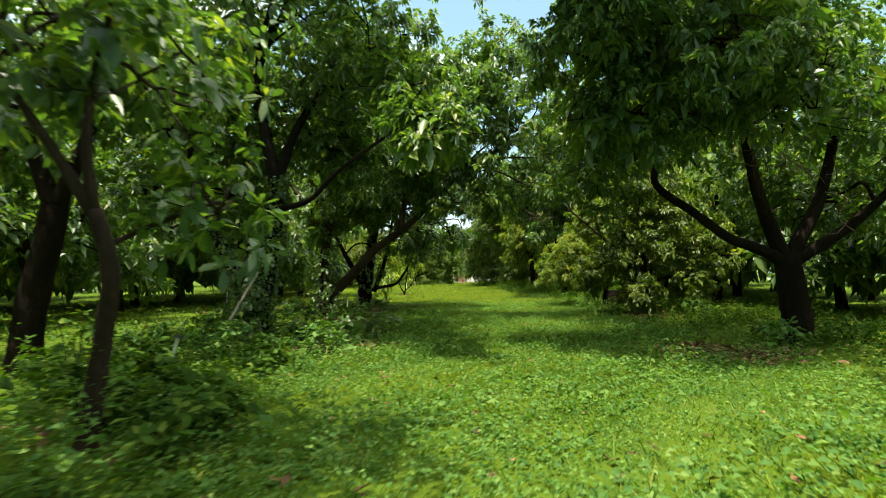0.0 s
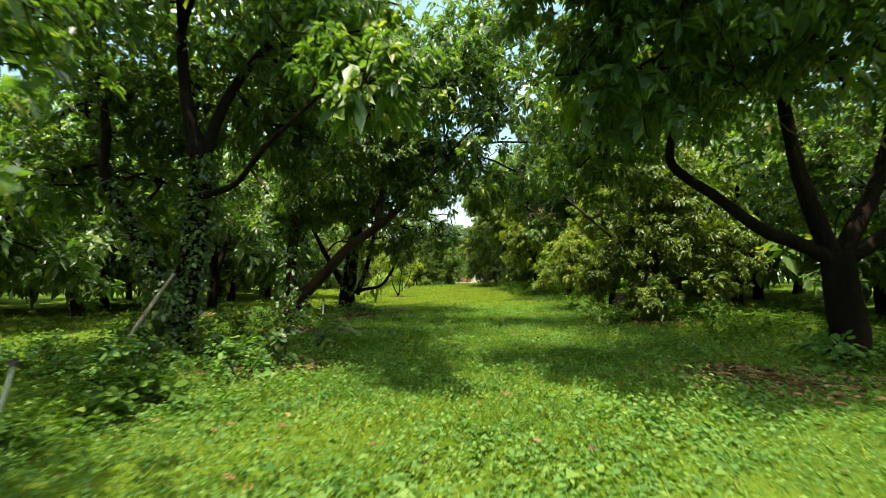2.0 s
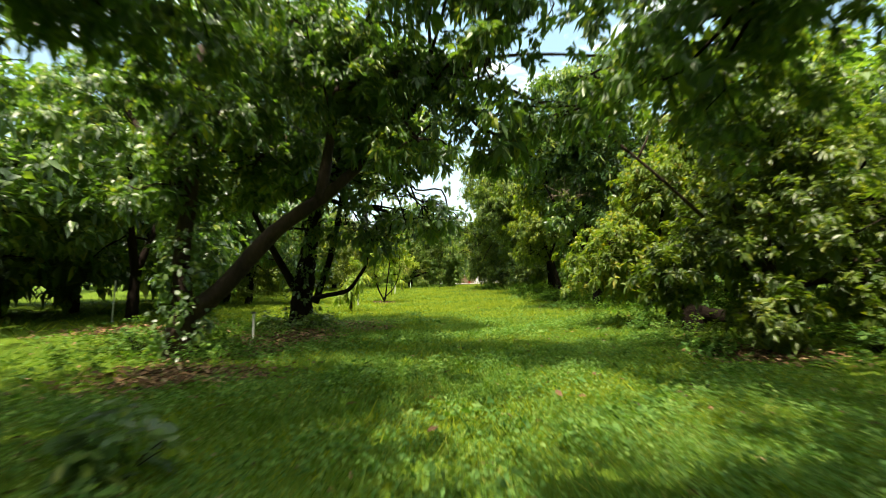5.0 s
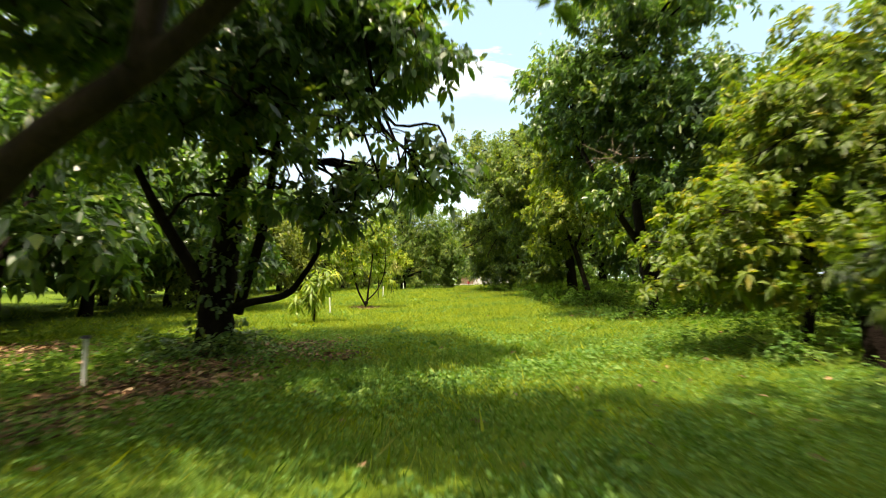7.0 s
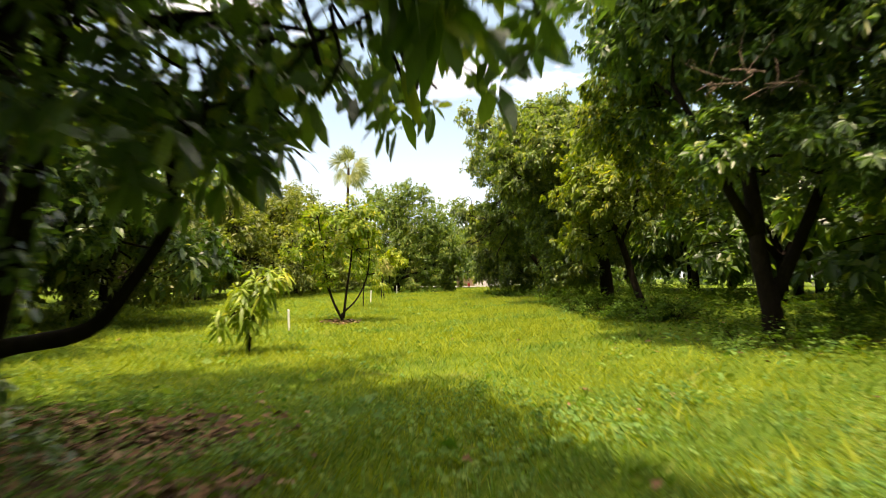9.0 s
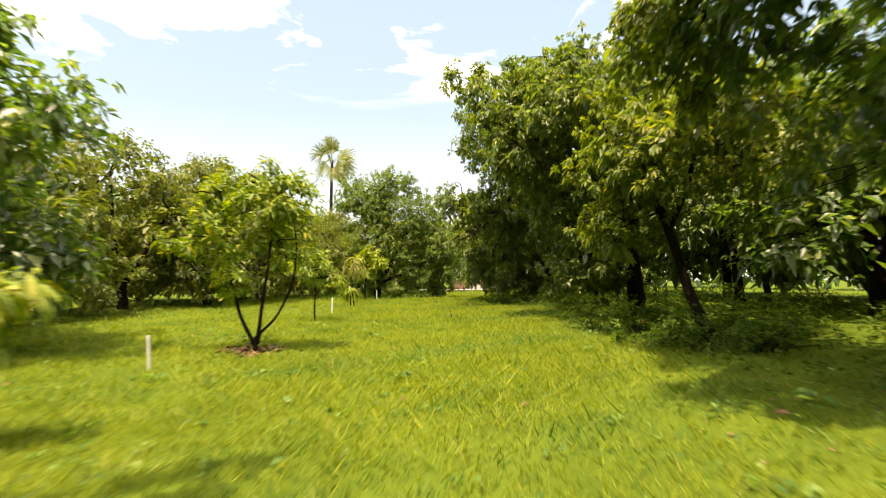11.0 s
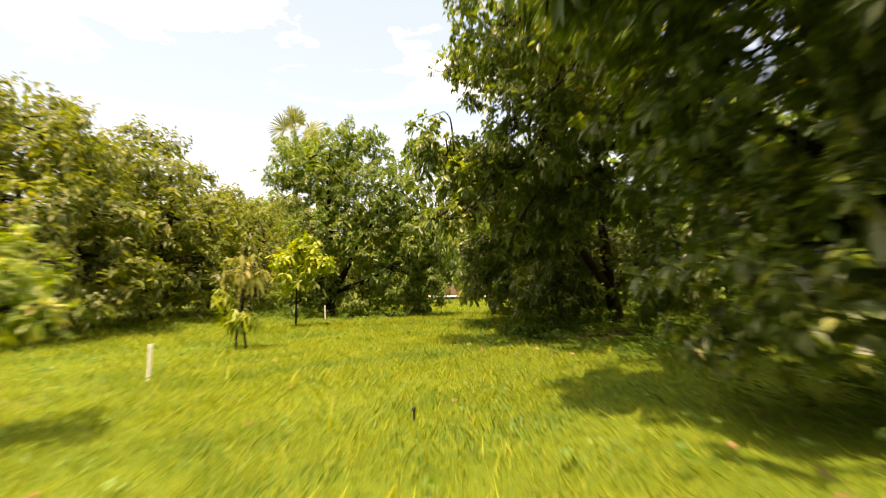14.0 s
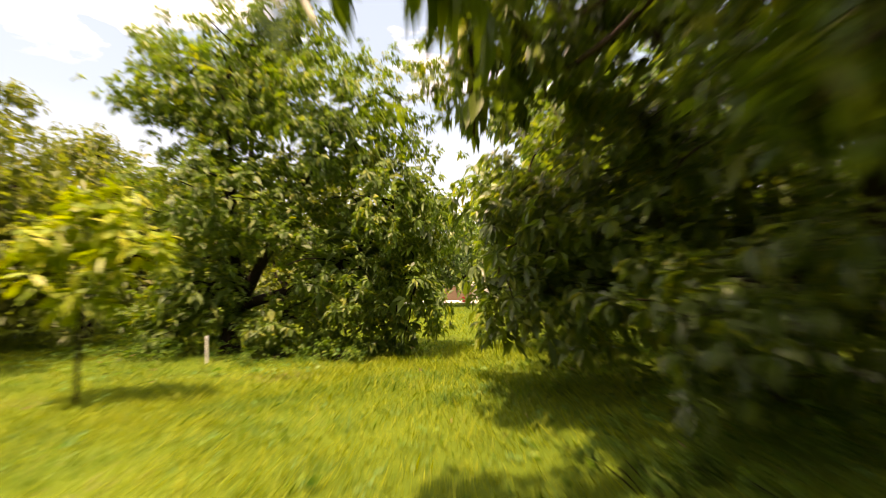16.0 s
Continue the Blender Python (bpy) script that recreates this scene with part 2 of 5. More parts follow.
SOIL = rough_material("soil", [(0.25, (0.035, 0.062, 0.008)), (0.42, (0.058, 0.102, 0.011)), (0.60, (0.085, 0.135, 0.014)), (0.74, (0.12, 0.105, 0.05)), (0.85, (0.15, 0.105, 0.065))], 0.55, 0.95, 0.9, 9.0, gloss=0.04)


# ---- mesh helpers ----
def mesh_arrays(name, verts, tris, mat, smooth=False):
    """A mesh from vertex and triangle arrays."""
    me = bpy.data.meshes.new(name)
    nv, nf = len(verts), len(tris)
    me.vertices.add(nv)
    me.vertices.foreach_set("co", np.asarray(verts, dtype=np.float32).ravel())
    me.loops.add(nf * 3)
    me.loops.foreach_set("vertex_index", np.asarray(tris, dtype=np.int32).ravel())
    me.polygons.add(nf)
    me.polygons.foreach_set("loop_start", np.arange(0, nf * 3, 3, dtype=np.int32))
    if smooth:
        me.polygons.foreach_set("use_smooth", np.ones(nf, dtype=bool))
    me.materials.append(mat)
    me.update(calc_edges=True)
    return me


class Soup:
    """Collects vertices and triangles."""

    def __init__(self):
        self.v, self.t, self.n = [], [], 0

    def add(self, v, t):
        v, t = np.asarray(v, dtype=float).reshape(-1, 3), np.asarray(t, dtype=int).reshape(-1, 3)
        self.v.append(v)
        self.t.append(t + self.n)
        self.n += len(v)

    def mesh(self, name, mat, smooth=False):
        return mesh_arrays(name, np.concatenate(self.v), np.concatenate(self.t), mat, smooth)


def part_mesh(name, me, parent, label=""):
    ob = new(name, me)
    ob.parent = parent
    if label:
        ob["label"] = label
    return ob


def part(name, bm, mat, parent, label=""):
    me = bpy.data.meshes.new(name)
    bm.to_mesh(me)
    bm.free()
    me.materials.append(mat)
    return part_mesh(name, me, parent, label)


def empty(name, place, label, category, group="", kind=""):
    ob = new(name)
    ob.location = place
    return tagged(ob, label, category, group, kind)


def box_bm(size, centre=(0, 0, 0), bevel=0.0):
    bm = bmesh.new()
    bmesh.ops.create_cube(bm, size=1.0, matrix=Matrix.Translation(centre) @ Matrix.Diagonal((*size, 1)))
    if bevel:
        bmesh.ops.bevel(bm, geom=list(bm.edges), offset=bevel, segments=2, affect="EDGES", profile=0.6)
    return bm


def ground_z(x, y):
    """The lie of the land: almost flat, rising a little along the avenue and towards its eastern trees."""
    x, y = np.asarray(x, dtype=float), np.asarray(y, dtype=float)
    s = np.clip((y - 20) / 40.0, 0, 1)
    rise = 0.52 * (s * s * (3 - 2 * s))
    e = np.clip((x - 3.0) / 7.0, 0, 1) * np.clip((y - 14) / 14.0, 0, 1)
    return -0.12 + rise + 0.25 * e + 0.03 * np.sin(x * 0.9 + 0.4 * y) * np.cos(y * 0.6) + 0.02 * np.sin(2.3 * x + 1.0) * np.sin(1.7 * y)


WAY = [(METRES * r[2], METRES * r[1], EYE + METRES * r[3]) for r in ROWS]


def way_x(y):
    return np.interp(y, [w[0] for w in WAY], [w[1] for w in WAY])


def clear_of_way(p, gap=0.75):
    """True for places that keep off the line flown along the avenue."""
    y = p[:, 1]
    wz = np.interp(y, [w[0] for w in WAY], [w[2] for w in WAY])
    near = (np.abs(p[:, 0] - way_x(y)) < gap) & (np.abs(p[:, 2] - wz) < gap) & (y < 48.6)
    return ~near


# ---- branches ----
def curve_points(pts, steps):
    """A smooth line through the points given."""
    p = [Vector(q) for q in pts]
    p = [p[0] * 2 - p[1]] + p + [p[-1] * 2 - p[-2]]
    out = []
    for i in range(1, len(p) - 2):
        for k in range(steps):
            u = k / steps
            a, b, c, d = p[i - 1], p[i], p[i + 1], p[i + 2]
            out.append(0.5 * ((2 * b) + (c - a) * u + (2 * a - 5 * b + 4 * c - d) * u * u + (3 * b - a - 3 * c + d) * u ** 3))
    out.append(p[-2])
    return out


def tube(soup, pts, r0, r1, sides=9, steps=5, rough=0.12, rng=None, flare=0.0):
    """A tapering, slightly knobbly branch along pts."""
    line = curve_points(pts, steps)
    n = len(line)
    verts, side = [], None
    for i, c in enumerate(line):
        d = (line[min(i + 1, n - 1)] - line[max(i - 1, 0)]).normalized()
        if side is None:
            side = d.orthogonal().normalized()
        side = (side - d * side.dot(d)).normalized()
        up = d.cross(side)
        u = i / (n - 1)
        r = r0 + (r1 - r0) * u ** 0.8
        r *= 1 + flare * max(0, 1 - u * 5) ** 2
        for k in range(sides):
            a = 2 * math.pi * k / sides
            q = r * (1 + (rng.uniform(-rough, rough) if rng is not None else 0)) * (1 + 0.5 * flare * max(0, 1 - u * 6) * math.cos(3 * a + 1))
            verts.append(c + side * (q * math.cos(a)) + up * (q * math.sin(a)))
    verts.append(line[0])
    verts.append(line[-1])
    tris = []
    for i in range(n - 1):
        for k in range(sides):
            a, b = i * sides + k, i * sides + (k + 1) % sides
            c, d = a + sides, b + sides
            tris += [(a, b, d), (a, d, c)]
    e = len(verts) - 1
    for k in range(sides):
        tris.append(((n - 1) * sides + k, (n - 1) * sides + (k + 1) % sides, e))
        tris.append(((k + 1) % sides, k, e - 1))
    soup.add([tuple(v) for v in verts], tris)


def unit(a):
    return a / np.maximum(np.linalg.norm(a, axis=1, keepdims=True), 1e-9)


def leaf_soup(soup, base, way, normal, length, width, droop, fine=True):
    """Leaf blades folded along the midrib: base (n,3), way they grow, the blade's normal."""
    n = len(base)
    way = unit(way)
    side = unit(np.cross(way, normal))
    nor = np.cross(side, way)
    down = np.array([0, 0, -1.0])
    L, W, D = length[:, None], width[:, None], droop[:, None]
    tip = base + way * L * 0.95 + down * D * L * 0.75
    if fine:
        a = base + way * L * 0.34 + down * D * L * 0.10
        b = base + way * L * 0.72 + down * D * L * 0.40
        lift = nor * W * 0.10
        v = np.stack([base, a - side * W * 0.43 + lift, a + side * W * 0.43 - lift, b - side * W * 0.42 + lift, b + side * W * 0.42 - lift, tip], axis=1).reshape(-1, 3)
        t = np.array([[0, 2, 1], [1, 2, 4], [1, 4, 3], [3, 4, 5]])
        k = 6
    else:
        mid = base + way * L * 0.52 + down * D * L * 0.2
        lift = nor * W * 0.22
        v = np.stack([base, mid - side * W * 0.5 + lift, mid + side * W * 0.5 + lift, tip], axis=1).reshape(-1, 3)
        t = np.array([[0, 3, 1], [0, 2, 3]])
        k = 4
    tris = (t[None] + (np.arange(n) * k)[:, None, None]).reshape(-1, 3)
    soup.add(v, tris)


def rosettes(soup, rng, centre, axis, leaves, size, fine=True, slim=0.32, droop=0.35, spread=(50, 105)):
    """Leaves set round the ends of twigs."""
    n = len(centre)
    c = np.repeat(centre, leaves, axis=0)
    ax = unit(np.repeat(axis, leaves, axis=0))
    m = len(c)
    ref = unit(rng.normal(size=(m, 3)))
    perp = unit(np.cross(ax, ref))
    ang = np.radians(rng.uniform(spread[0], spread[1], m))[:, None]
    way = ax * np.cos(ang) + perp * np.sin(ang)
    nor = unit(ax * 0.7 + np.array([0, 0, 0.8]) + rng.normal(size=(m, 3)) * 0.35)
    start = c + way * 0.02 + ax * rng.uniform(-0.10, 0.05, (m, 1)) * (size / 0.2)
    ln = size * rng.uniform(0.6, 1.15, m)
    leaf_soup(soup, start, way, nor, ln, ln * slim * rng.uniform(0.85, 1.2, m), droop * rng.uniform(0.4, 1.6, m), fine)


def lumps(d, rng):
    """An uneven radius for a direction."""
    out = np.ones(len(d))
    for k in range(7):
        q = unit(rng.normal(size=(1, 3)))[0]
        out += 0.10 * np.cos(rng.uniform(2, 6) * (d @ q) * 2 + rng.uniform(0, 6.3))
    return np.clip(out, 0.62, 1.3)


def crown_places(rng, lobe, count, solid=0.45):
    """Twig ends in one lobe of a crown: mostly in its outer shell, most of them gathered into clumps."""
    cx, cy, cz, rx, ry, rz = lobe
    d = unit(rng.normal(size=(count, 3)))
    r = lumps(d, rng) * (solid + (1 - solid) * rng.uniform(0, 1, count) ** 0.45)
    p = np.array([cx, cy, cz]) + d * r[:, None] * np.array([rx, ry, rz])
    if count > 40:
        hubs = max(5, count // 15)
        h, out = p[:hubs], d[:hubs]
        pick = rng.randint(0, hubs, count)
        gathered = rng.uniform(0, 1, count) < 0.72
        wide = 0.25 * (min(rx, ry, rz) / 1.4) ** 0.5
        q = h[pick] + rng.normal(size=(count, 3)) * wide * np.array([1, 1, 0.75])
        p = np.where(gathered[:, None], q, p)
        d = np.where(gathered[:, None], unit(q - h[pick] + out[pick] * 1.4 * wide), d)
    return p, d


def core_places(rng, lobe, count):
    """Places inside a crown lobe for large leaves added to block light and sky."""
    cx, cy, cz, rx, ry, rz = lobe
    d = unit(rng.normal(size=(count, 3)))
    r = 0.15 + 0.6 * rng.uniform(0, 1, count) ** 0.5
    return np.array([cx, cy, cz]) + d * r[:, None] * np.array([rx, ry, rz]), d


def vein(rng, a, b, sag=0.12):
    """A wavering line from a to b."""
    a, b = Vector(a), Vector(b)
    ln = (b - a).length
    q = [a]
    for u in (0.35, 0.7):
        q.append(a.lerp(b, u) + Vector(rng.normal(size=3)) * ln * sag * 0.6 + Vector((0, 0, ln * 0.06)))
    return q + [b]


def tree(name, label, category, base, trunk, radius, limbs, lobes, leaves=11, size=0.24, leaf=None, bark=None, seed=1, fine=True, group="",
         slim=0.38, droop=0.55, twigs=True, subs=6, top=0.0, solid=0.45, low=0.25, spread=(50, 105), core=0.2):
    """A broadleaf tree. trunk and limbs: lines in metres from the base; lobes: (x, y, z, rx, ry, rz, twig ends, limb that bears it)."""
    rng = np.random.RandomState(seed)
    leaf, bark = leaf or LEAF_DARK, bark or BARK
    bx, by = base[0], base[1]
    bz = float(ground_z(bx, by)) - 0.05
    root = empty(name, (bx, by, bz), label, category, group)
    s = Soup()
    tube(s, trunk, radius, top or radius * 0.75, 12, 6, 0.07, rng, flare=0.35)
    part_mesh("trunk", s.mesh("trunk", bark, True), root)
    soups = []
    for pts, ra, rb in limbs:
        s = Soup()
        tube(s, pts, ra, rb, 9, 6, 0.07, rng)
        soups.append((s, pts, rb))
    crown, fine_wood = Soup(), Soup()
    for lobe in lobes:
        *shape, count, bearer = lobe
        s, pts, rb = soups[bearer]
        p, d = crown_places(rng, shape, count, solid)
        world_p = p + np.array([bx, by, bz])
        ok = (world_p[:, 2] > ground_z(world_p[:, 0], world_p[:, 1]) + low) & clear_of_way(world_p)
        p, d = p[ok], d[ok]
        if not len(p):
            continue
        mid = Vector(shape[:3])
        start = min((Vector(q) for q in curve_points(pts, 4)), key=lambda q: (q - mid).length)
        sub_r = max(0.02, rb * 0.6)
        if (mid - start).length > 0.3:
            tube(fine_wood, vein(rng, start, mid), sub_r * 1.2, sub_r * 0.8, 6, 3, 0.08, rng)
        hubs = []
        for k in range(subs):
            e, f = crown_places(rng, shape, 1, 0.7)
            if not clear_of_way(e + np.array([bx, by, bz]), 1.1)[0]:
                continue
            e = Vector(mid.lerp(Vector(e[0]), 0.86))
            if e.z + bz < ground_z(bx + e.x, by + e.y) + low + 0.2:
                continue
            line = vein(rng, start.lerp(mid, rng.uniform(0.6, 1.0)), e, 0.16)
            tube(fine_wood, line, sub_r * 0.75, 0.012, 5, 2, 0.08, rng)
            hubs += curve_points(line, 3)
        if twigs and hubs:
            h = np.array([tuple(q) for q in hubs])
            for i in range(0, len(p), 9):
                j = int(np.argmin(((h - p[i]) ** 2).sum(1)))
                tube(fine_wood, [h[j], (h[j] + p[i]) / 2 + rng.normal(size=3) * 0.06, p[i]], 0.014, 0.006, 3, 1, 0, None)
        axis = unit(d * 0.85 + np.array([0, 0, 0.45]) + rng.normal(size=d.shape) * 0.4)
        rosettes(crown, rng, p, axis, leaves, size, fine, slim, droop, spread)
        if core and count >= 60:
            p, d = core_places(rng, shape, int(core * count))
            world_p = p + np.array([bx, by, bz])
            ok = (world_p[:, 2] > ground_z(world_p[:, 0], world_p[:, 1]) + low) & clear_of_way(world_p, 1.0)
            rosettes(crown, rng, p[ok], unit(d[ok] + np.array([0, 0, 0.6])), 6, max(0.36, size * 1.25), False, 0.42, 0.4)
    for s, pts, rb in soups:
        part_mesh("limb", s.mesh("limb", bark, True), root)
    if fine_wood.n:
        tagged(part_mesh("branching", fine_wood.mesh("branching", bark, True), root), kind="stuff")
    if crown.n:
        part_mesh("crown", crown.mesh("crown", leaf), root)
    return root


# ---- ground ----
def ground_sheet():
    xs = np.concatenate([[-400, -150, -80], np.linspace(-45, 45, 121), [80, 150, 400]])
    ys = np.concatenate([[-300, -100, -40], np.linspace(-20, 100, 161), [150, 250, 600]])
    gx, gy = np.meshgrid(xs, ys)
    v = np.stack([gx, gy, ground_z(gx, gy)], axis=2).reshape(-1, 3)
    w, t = len(xs), []
    for j in range(len(ys) - 1):
        for i in range(w - 1):
            a = j * w + i
            t += [(a, a + 1, a + w + 1), (a, a + w + 1, a + w)]
    return tagged(new("ground", mesh_arrays("ground", v, np.array(t), SOIL, True)), "uneven orchard soil under grass, weeds and leaf litter", "ground", kind="structure")


ground_sheet()

# trees that stand in the avenue's two rows: x, y, reach of the shade under them
SHADE = [(-3, 4.6, 2.2), (-6.5, 8.2, 2.5), (-4.2, 11.8, 3.2), (-4.9, 20.6, 3.2), (-3.6, 24.7, 3.0), (7.3, 10.9, 3.4), (7.4, 19.4, 3.0), (7.4, 24.4, 3.0), (6.8, 31.2, 3.4), (6.9, 38.0, 2.6), (7.4, 43.2, 4.0), (5.6, 50.5, 4.0), (-3.1, 60.5, 4.0)]


# worn, leaf-strewn earth: x, y, radius
BARE = [(-2.2, 11.0, 1.1), (-3.2, 16.6, 1.4), (-3.0, 21.6, 1.3), (-3.6, 19.6, 1.2), (-2.2, 25.3, 1.1), (-2.9, 24.2, 1.1), (-3.8, 25.6, 1.0), (-1.2, 23.9, 0.6), (-3.2, 23.1, 1.1), (-2.7, 36.5, 0.6), (6.6, 18.4, 1.2), (5.0, 9.6, 1.3), (6.4, 36.4, 0.9), (5.9, 50.8, 0.7), (-8.0, 24.0, 2.0)]


def bare_at(x, y):
    out = np.zeros(len(x))
    for cx, cy, r in BARE:
        d = np.hypot(x - cx, (y - cy) * 1.15) / r
        out = np.maximum(out, np.clip(1.5 - 1.2 * d + 0.35 * np.sin(5 * x + 3 * y) * np.cos(4 * y - 2 * x), 0, 1))
    return out


def shade_at(x, y):
    out = np.zeros(len(x))
    for cx, cy, r in SHADE:
        out = np.maximum(out, np.clip(1.25 - np.hypot(x - cx, y - cy) / r, 0, 1))
    return out


def blotch(x, y, k, ph):
    return 0.5 + 0.25 * (np.sin(x * 1.3 * k + ph) * np.cos(y * 1.1 * k - ph) + np.sin(x * 0.53 * k - y * 0.71 * k + 2 * ph))


def scatter(rng, n, x0, x1, y0, y1):
    return rng.uniform(x0, x1, n), rng.uniform(y0, y1, n)


def weeds():
    """Low broad-leaved weeds, thick at the south end and round the trees."""
    rng = np.random.RandomState(5)
    s = Soup()
    # plants per strip: half width from the way, plants, leaf size
    for n, half, size, y1 in ((39000, 5.0, 0.052, 27), (17000, 10.0, 0.058, 62), (4500, 22.0, 0.12, 75)):
        x, y = scatter(rng, n, -half, half, -1, y1)
        edge = np.clip((half - np.abs(x)) / (0.4 * half), 0, 1)
        x = x + 1.0
        amount = edge * np.clip(1.25 - np.clip((y - 8) / 10, 0, 1) * 1.1, 0, 1) + 0.75 * shade_at(x, y) + 0.015 + 0.5 * np.clip(blotch(x, y, 0.9, 1.9) * 3.0 - 1.6, 0, 1) + 0.3 * np.clip(blotch(x, y, 2.7, 0.3) * 4.0 - 2.5, 0, 1) + 0.4 * np.clip((30 - y) / 6, 0, 1)
        keep = rng.uniform(0, 1, n) < np.clip(amount, 0, 1) * (0.35 + 0.9 * blotch(x, y, 1.7, 0.6)) * (1 - 0.85 * bare_at(x, y))
        x, y = x[keep], y[keep]
        h = rng.uniform(0.04, 0.20, len(x)) * (0.3 + 2.2 * blotch(x, y, 1.9, 2.0) ** 2) * (1 + 0.8 * shade_at(x, y)) * np.clip(1.5 - y / 40, 1, 1.5)
        k = 4
        c = np.stack([x, y, ground_z(x, y) + h], axis=1)
        ax = unit(np.stack([rng.normal(0, 0.3, len(x)), rng.normal(0, 0.3, len(x)), np.ones(len(x))], axis=1))
        c = np.repeat(c, k, axis=0)
        m = len(c)
        a = rng.uniform(0, 6.283, m)
        way = np.stack([np.cos(a), np.sin(a), rng.uniform(-0.25, 0.55, m)], axis=1)
        nor = np.repeat(ax, k, axis=0) + rng.normal(0, 0.3, (m, 3))
        c = c + np.stack([np.cos(a), np.sin(a), np.zeros(m)], axis=1) * rng.uniform(0, 0.06, (m, 1))
        c[:, 2] -= rng.uniform(0, 0.6, m) * np.repeat(h, k)
        ln = size * rng.uniform(0.5, 1.3, m) * (0.6 + 0.9 * blotch(c[:, 0], c[:, 1], 2.3, 5.1))
        leaf_soup(s, c, way, nor, ln, ln * rng.uniform(0.5, 0.8, m), rng.uniform(0.0, 0.5, m), False)
    return tagged(new("weeds", s.mesh("weeds", WEED)), "low bright green broad-leaved weeds covering the orchard floor", "weeds", kind="stuff")


def grass():
    """Grass blades, thick along the open avenue."""
    rng = np.random.RandomState(6)
    yellow, green = Soup(), Soup()
    # blades, middle, half width, blade height, stretch of the avenue
    for n, mid, half, size, y0, y1 in ((400000, 1.0, 5.2, 0.105, -1, 62), (110000, 1.0, 11.0, 0.16, -1, 75), (90000, -6.5, 5.5, 0.13, 26, 66), (36000, 1.0, 27.0, 0.24, 8, 85)):
        x, y = scatter(rng, n, -half, half, y0, y1)
        edge = np.clip((half - np.abs(x)) / (0.55 * half), 0, 1)
        x = x + mid
        amount = np.clip(0.45 + (y - 4) / 14, 0.45, 1) * (1 - 0.5 * shade_at(x, y)) * edge
        keep = rng.uniform(0, 1, n) < amount * (0.5 + 0.75 * blotch(x, y, 1.1, 4.0)) * (1 - 0.9 * bare_at(x, y))
        x, y = x[keep], y[keep]
        m = len(x)
        z = ground_z(x, y) - 0.01
        a = rng.uniform(0, 6.283, m)
        ln = size * rng.uniform(0.5, 1.3, m) * (0.55 + 0.5 * blotch(x, y, 0.8, 1.0) + 0.5 * blotch(x, y, 4.3, 1.3))
        ln = np.minimum(ln * np.where(y > 26, 0.82, 1.0), 1.15 * size)
        lean = rng.uniform(0.45, 1.7, m)
        b = rng.uniform(0, 6.283, m)
        w = 0.0082 * (size / 0.12) * rng.uniform(0.7, 1.4, m)
        base = np.stack([x, y, z], axis=1)
        sd = np.stack([np.cos(b), np.sin(b), np.zeros(m)], axis=1) * w[:, None]
        tip = base + np.stack([np.cos(a) * lean * ln, np.sin(a) * lean * ln, ln], axis=1)
        v = np.stack([base - sd, base + sd, tip], axis=1).reshape(-1, 3)
        lush = np.clip((31 - y) / 11, 0.12, 0.85) + 1.2 * (blotch(x, y, 1.4, 2.7) - 0.5) + 1.1 * (blotch(x, y, 4.3, 1.3) - 0.5) + 0.3 * shade_at(x, y)
        pick = rng.uniform(0, 1, m) < lush
        for soup, part_of in ((green, pick), (yellow, ~pick)):
            k = int(part_of.sum())
            soup.add(v.reshape(m, 3, 3)[part_of].reshape(-1, 3), np.arange(3 * k).reshape(-1, 3))
    tagged(new("grass", green.mesh("grass", GRASS_GREEN)), "fresh green grass between the trees", "grass", kind="stuff")
    return tagged(new("grass", yellow.mesh("grass", GRASS)), "uncut yellow-green grass along the open avenue", "grass", kind="stuff")


def litter():
    """Dry leaves fallen under the trees."""
    rng = np.random.RandomState(7)
    s = Soup()
    x, y = scatter(rng, 30000, -10, 11, 0, 62)
    sh = shade_at(x, y)
    keep = rng.uniform(0, 1, len(x)) < 0.006 + 0.055 * np.clip((28 - y) / 8, 0, 1) + 0.9 * bare_at(x, y) + 0.5 * np.clip(sh - 0.25, 0, 1) * np.clip(blotch(x, y, 0.9, 3.0) * 1.6 - 0.35, 0, 1)
    x, y = x[keep], y[keep]
    for cx, cy, r in BARE:
        k = int(520 * r * r)
        px, py = cx + rng.normal(0, 0.5 * r, k), cy + rng.normal(0, 0.45 * r, k)
        x, y = np.concatenate([x, px]), np.concatenate([y, py])
    m = len(x)
    c = np.stack([x, y, ground_z(x, y) + rng.uniform(0.015, 0.07, m)], axis=1)
    a = rng.uniform(0, 6.283, m)
    way = np.stack([np.cos(a), np.sin(a), rng.uniform(-0.3, 0.3, m)], axis=1)
    nor = np.stack([rng.normal(0, 0.35, m), rng.normal(0, 0.35, m), np.ones(m)], axis=1)
    ln = rng.uniform(0.09, 0.2, m)
    leaf_soup(s, c, way, nor, ln, ln * 0.42, rng.uniform(-0.2, 0.3, m), False)
    return tagged(new("fallen_leaves", s.mesh("fallen_leaves", LITTER)), "dry brown leaves lying under the trees", "leaves", kind="stuff")


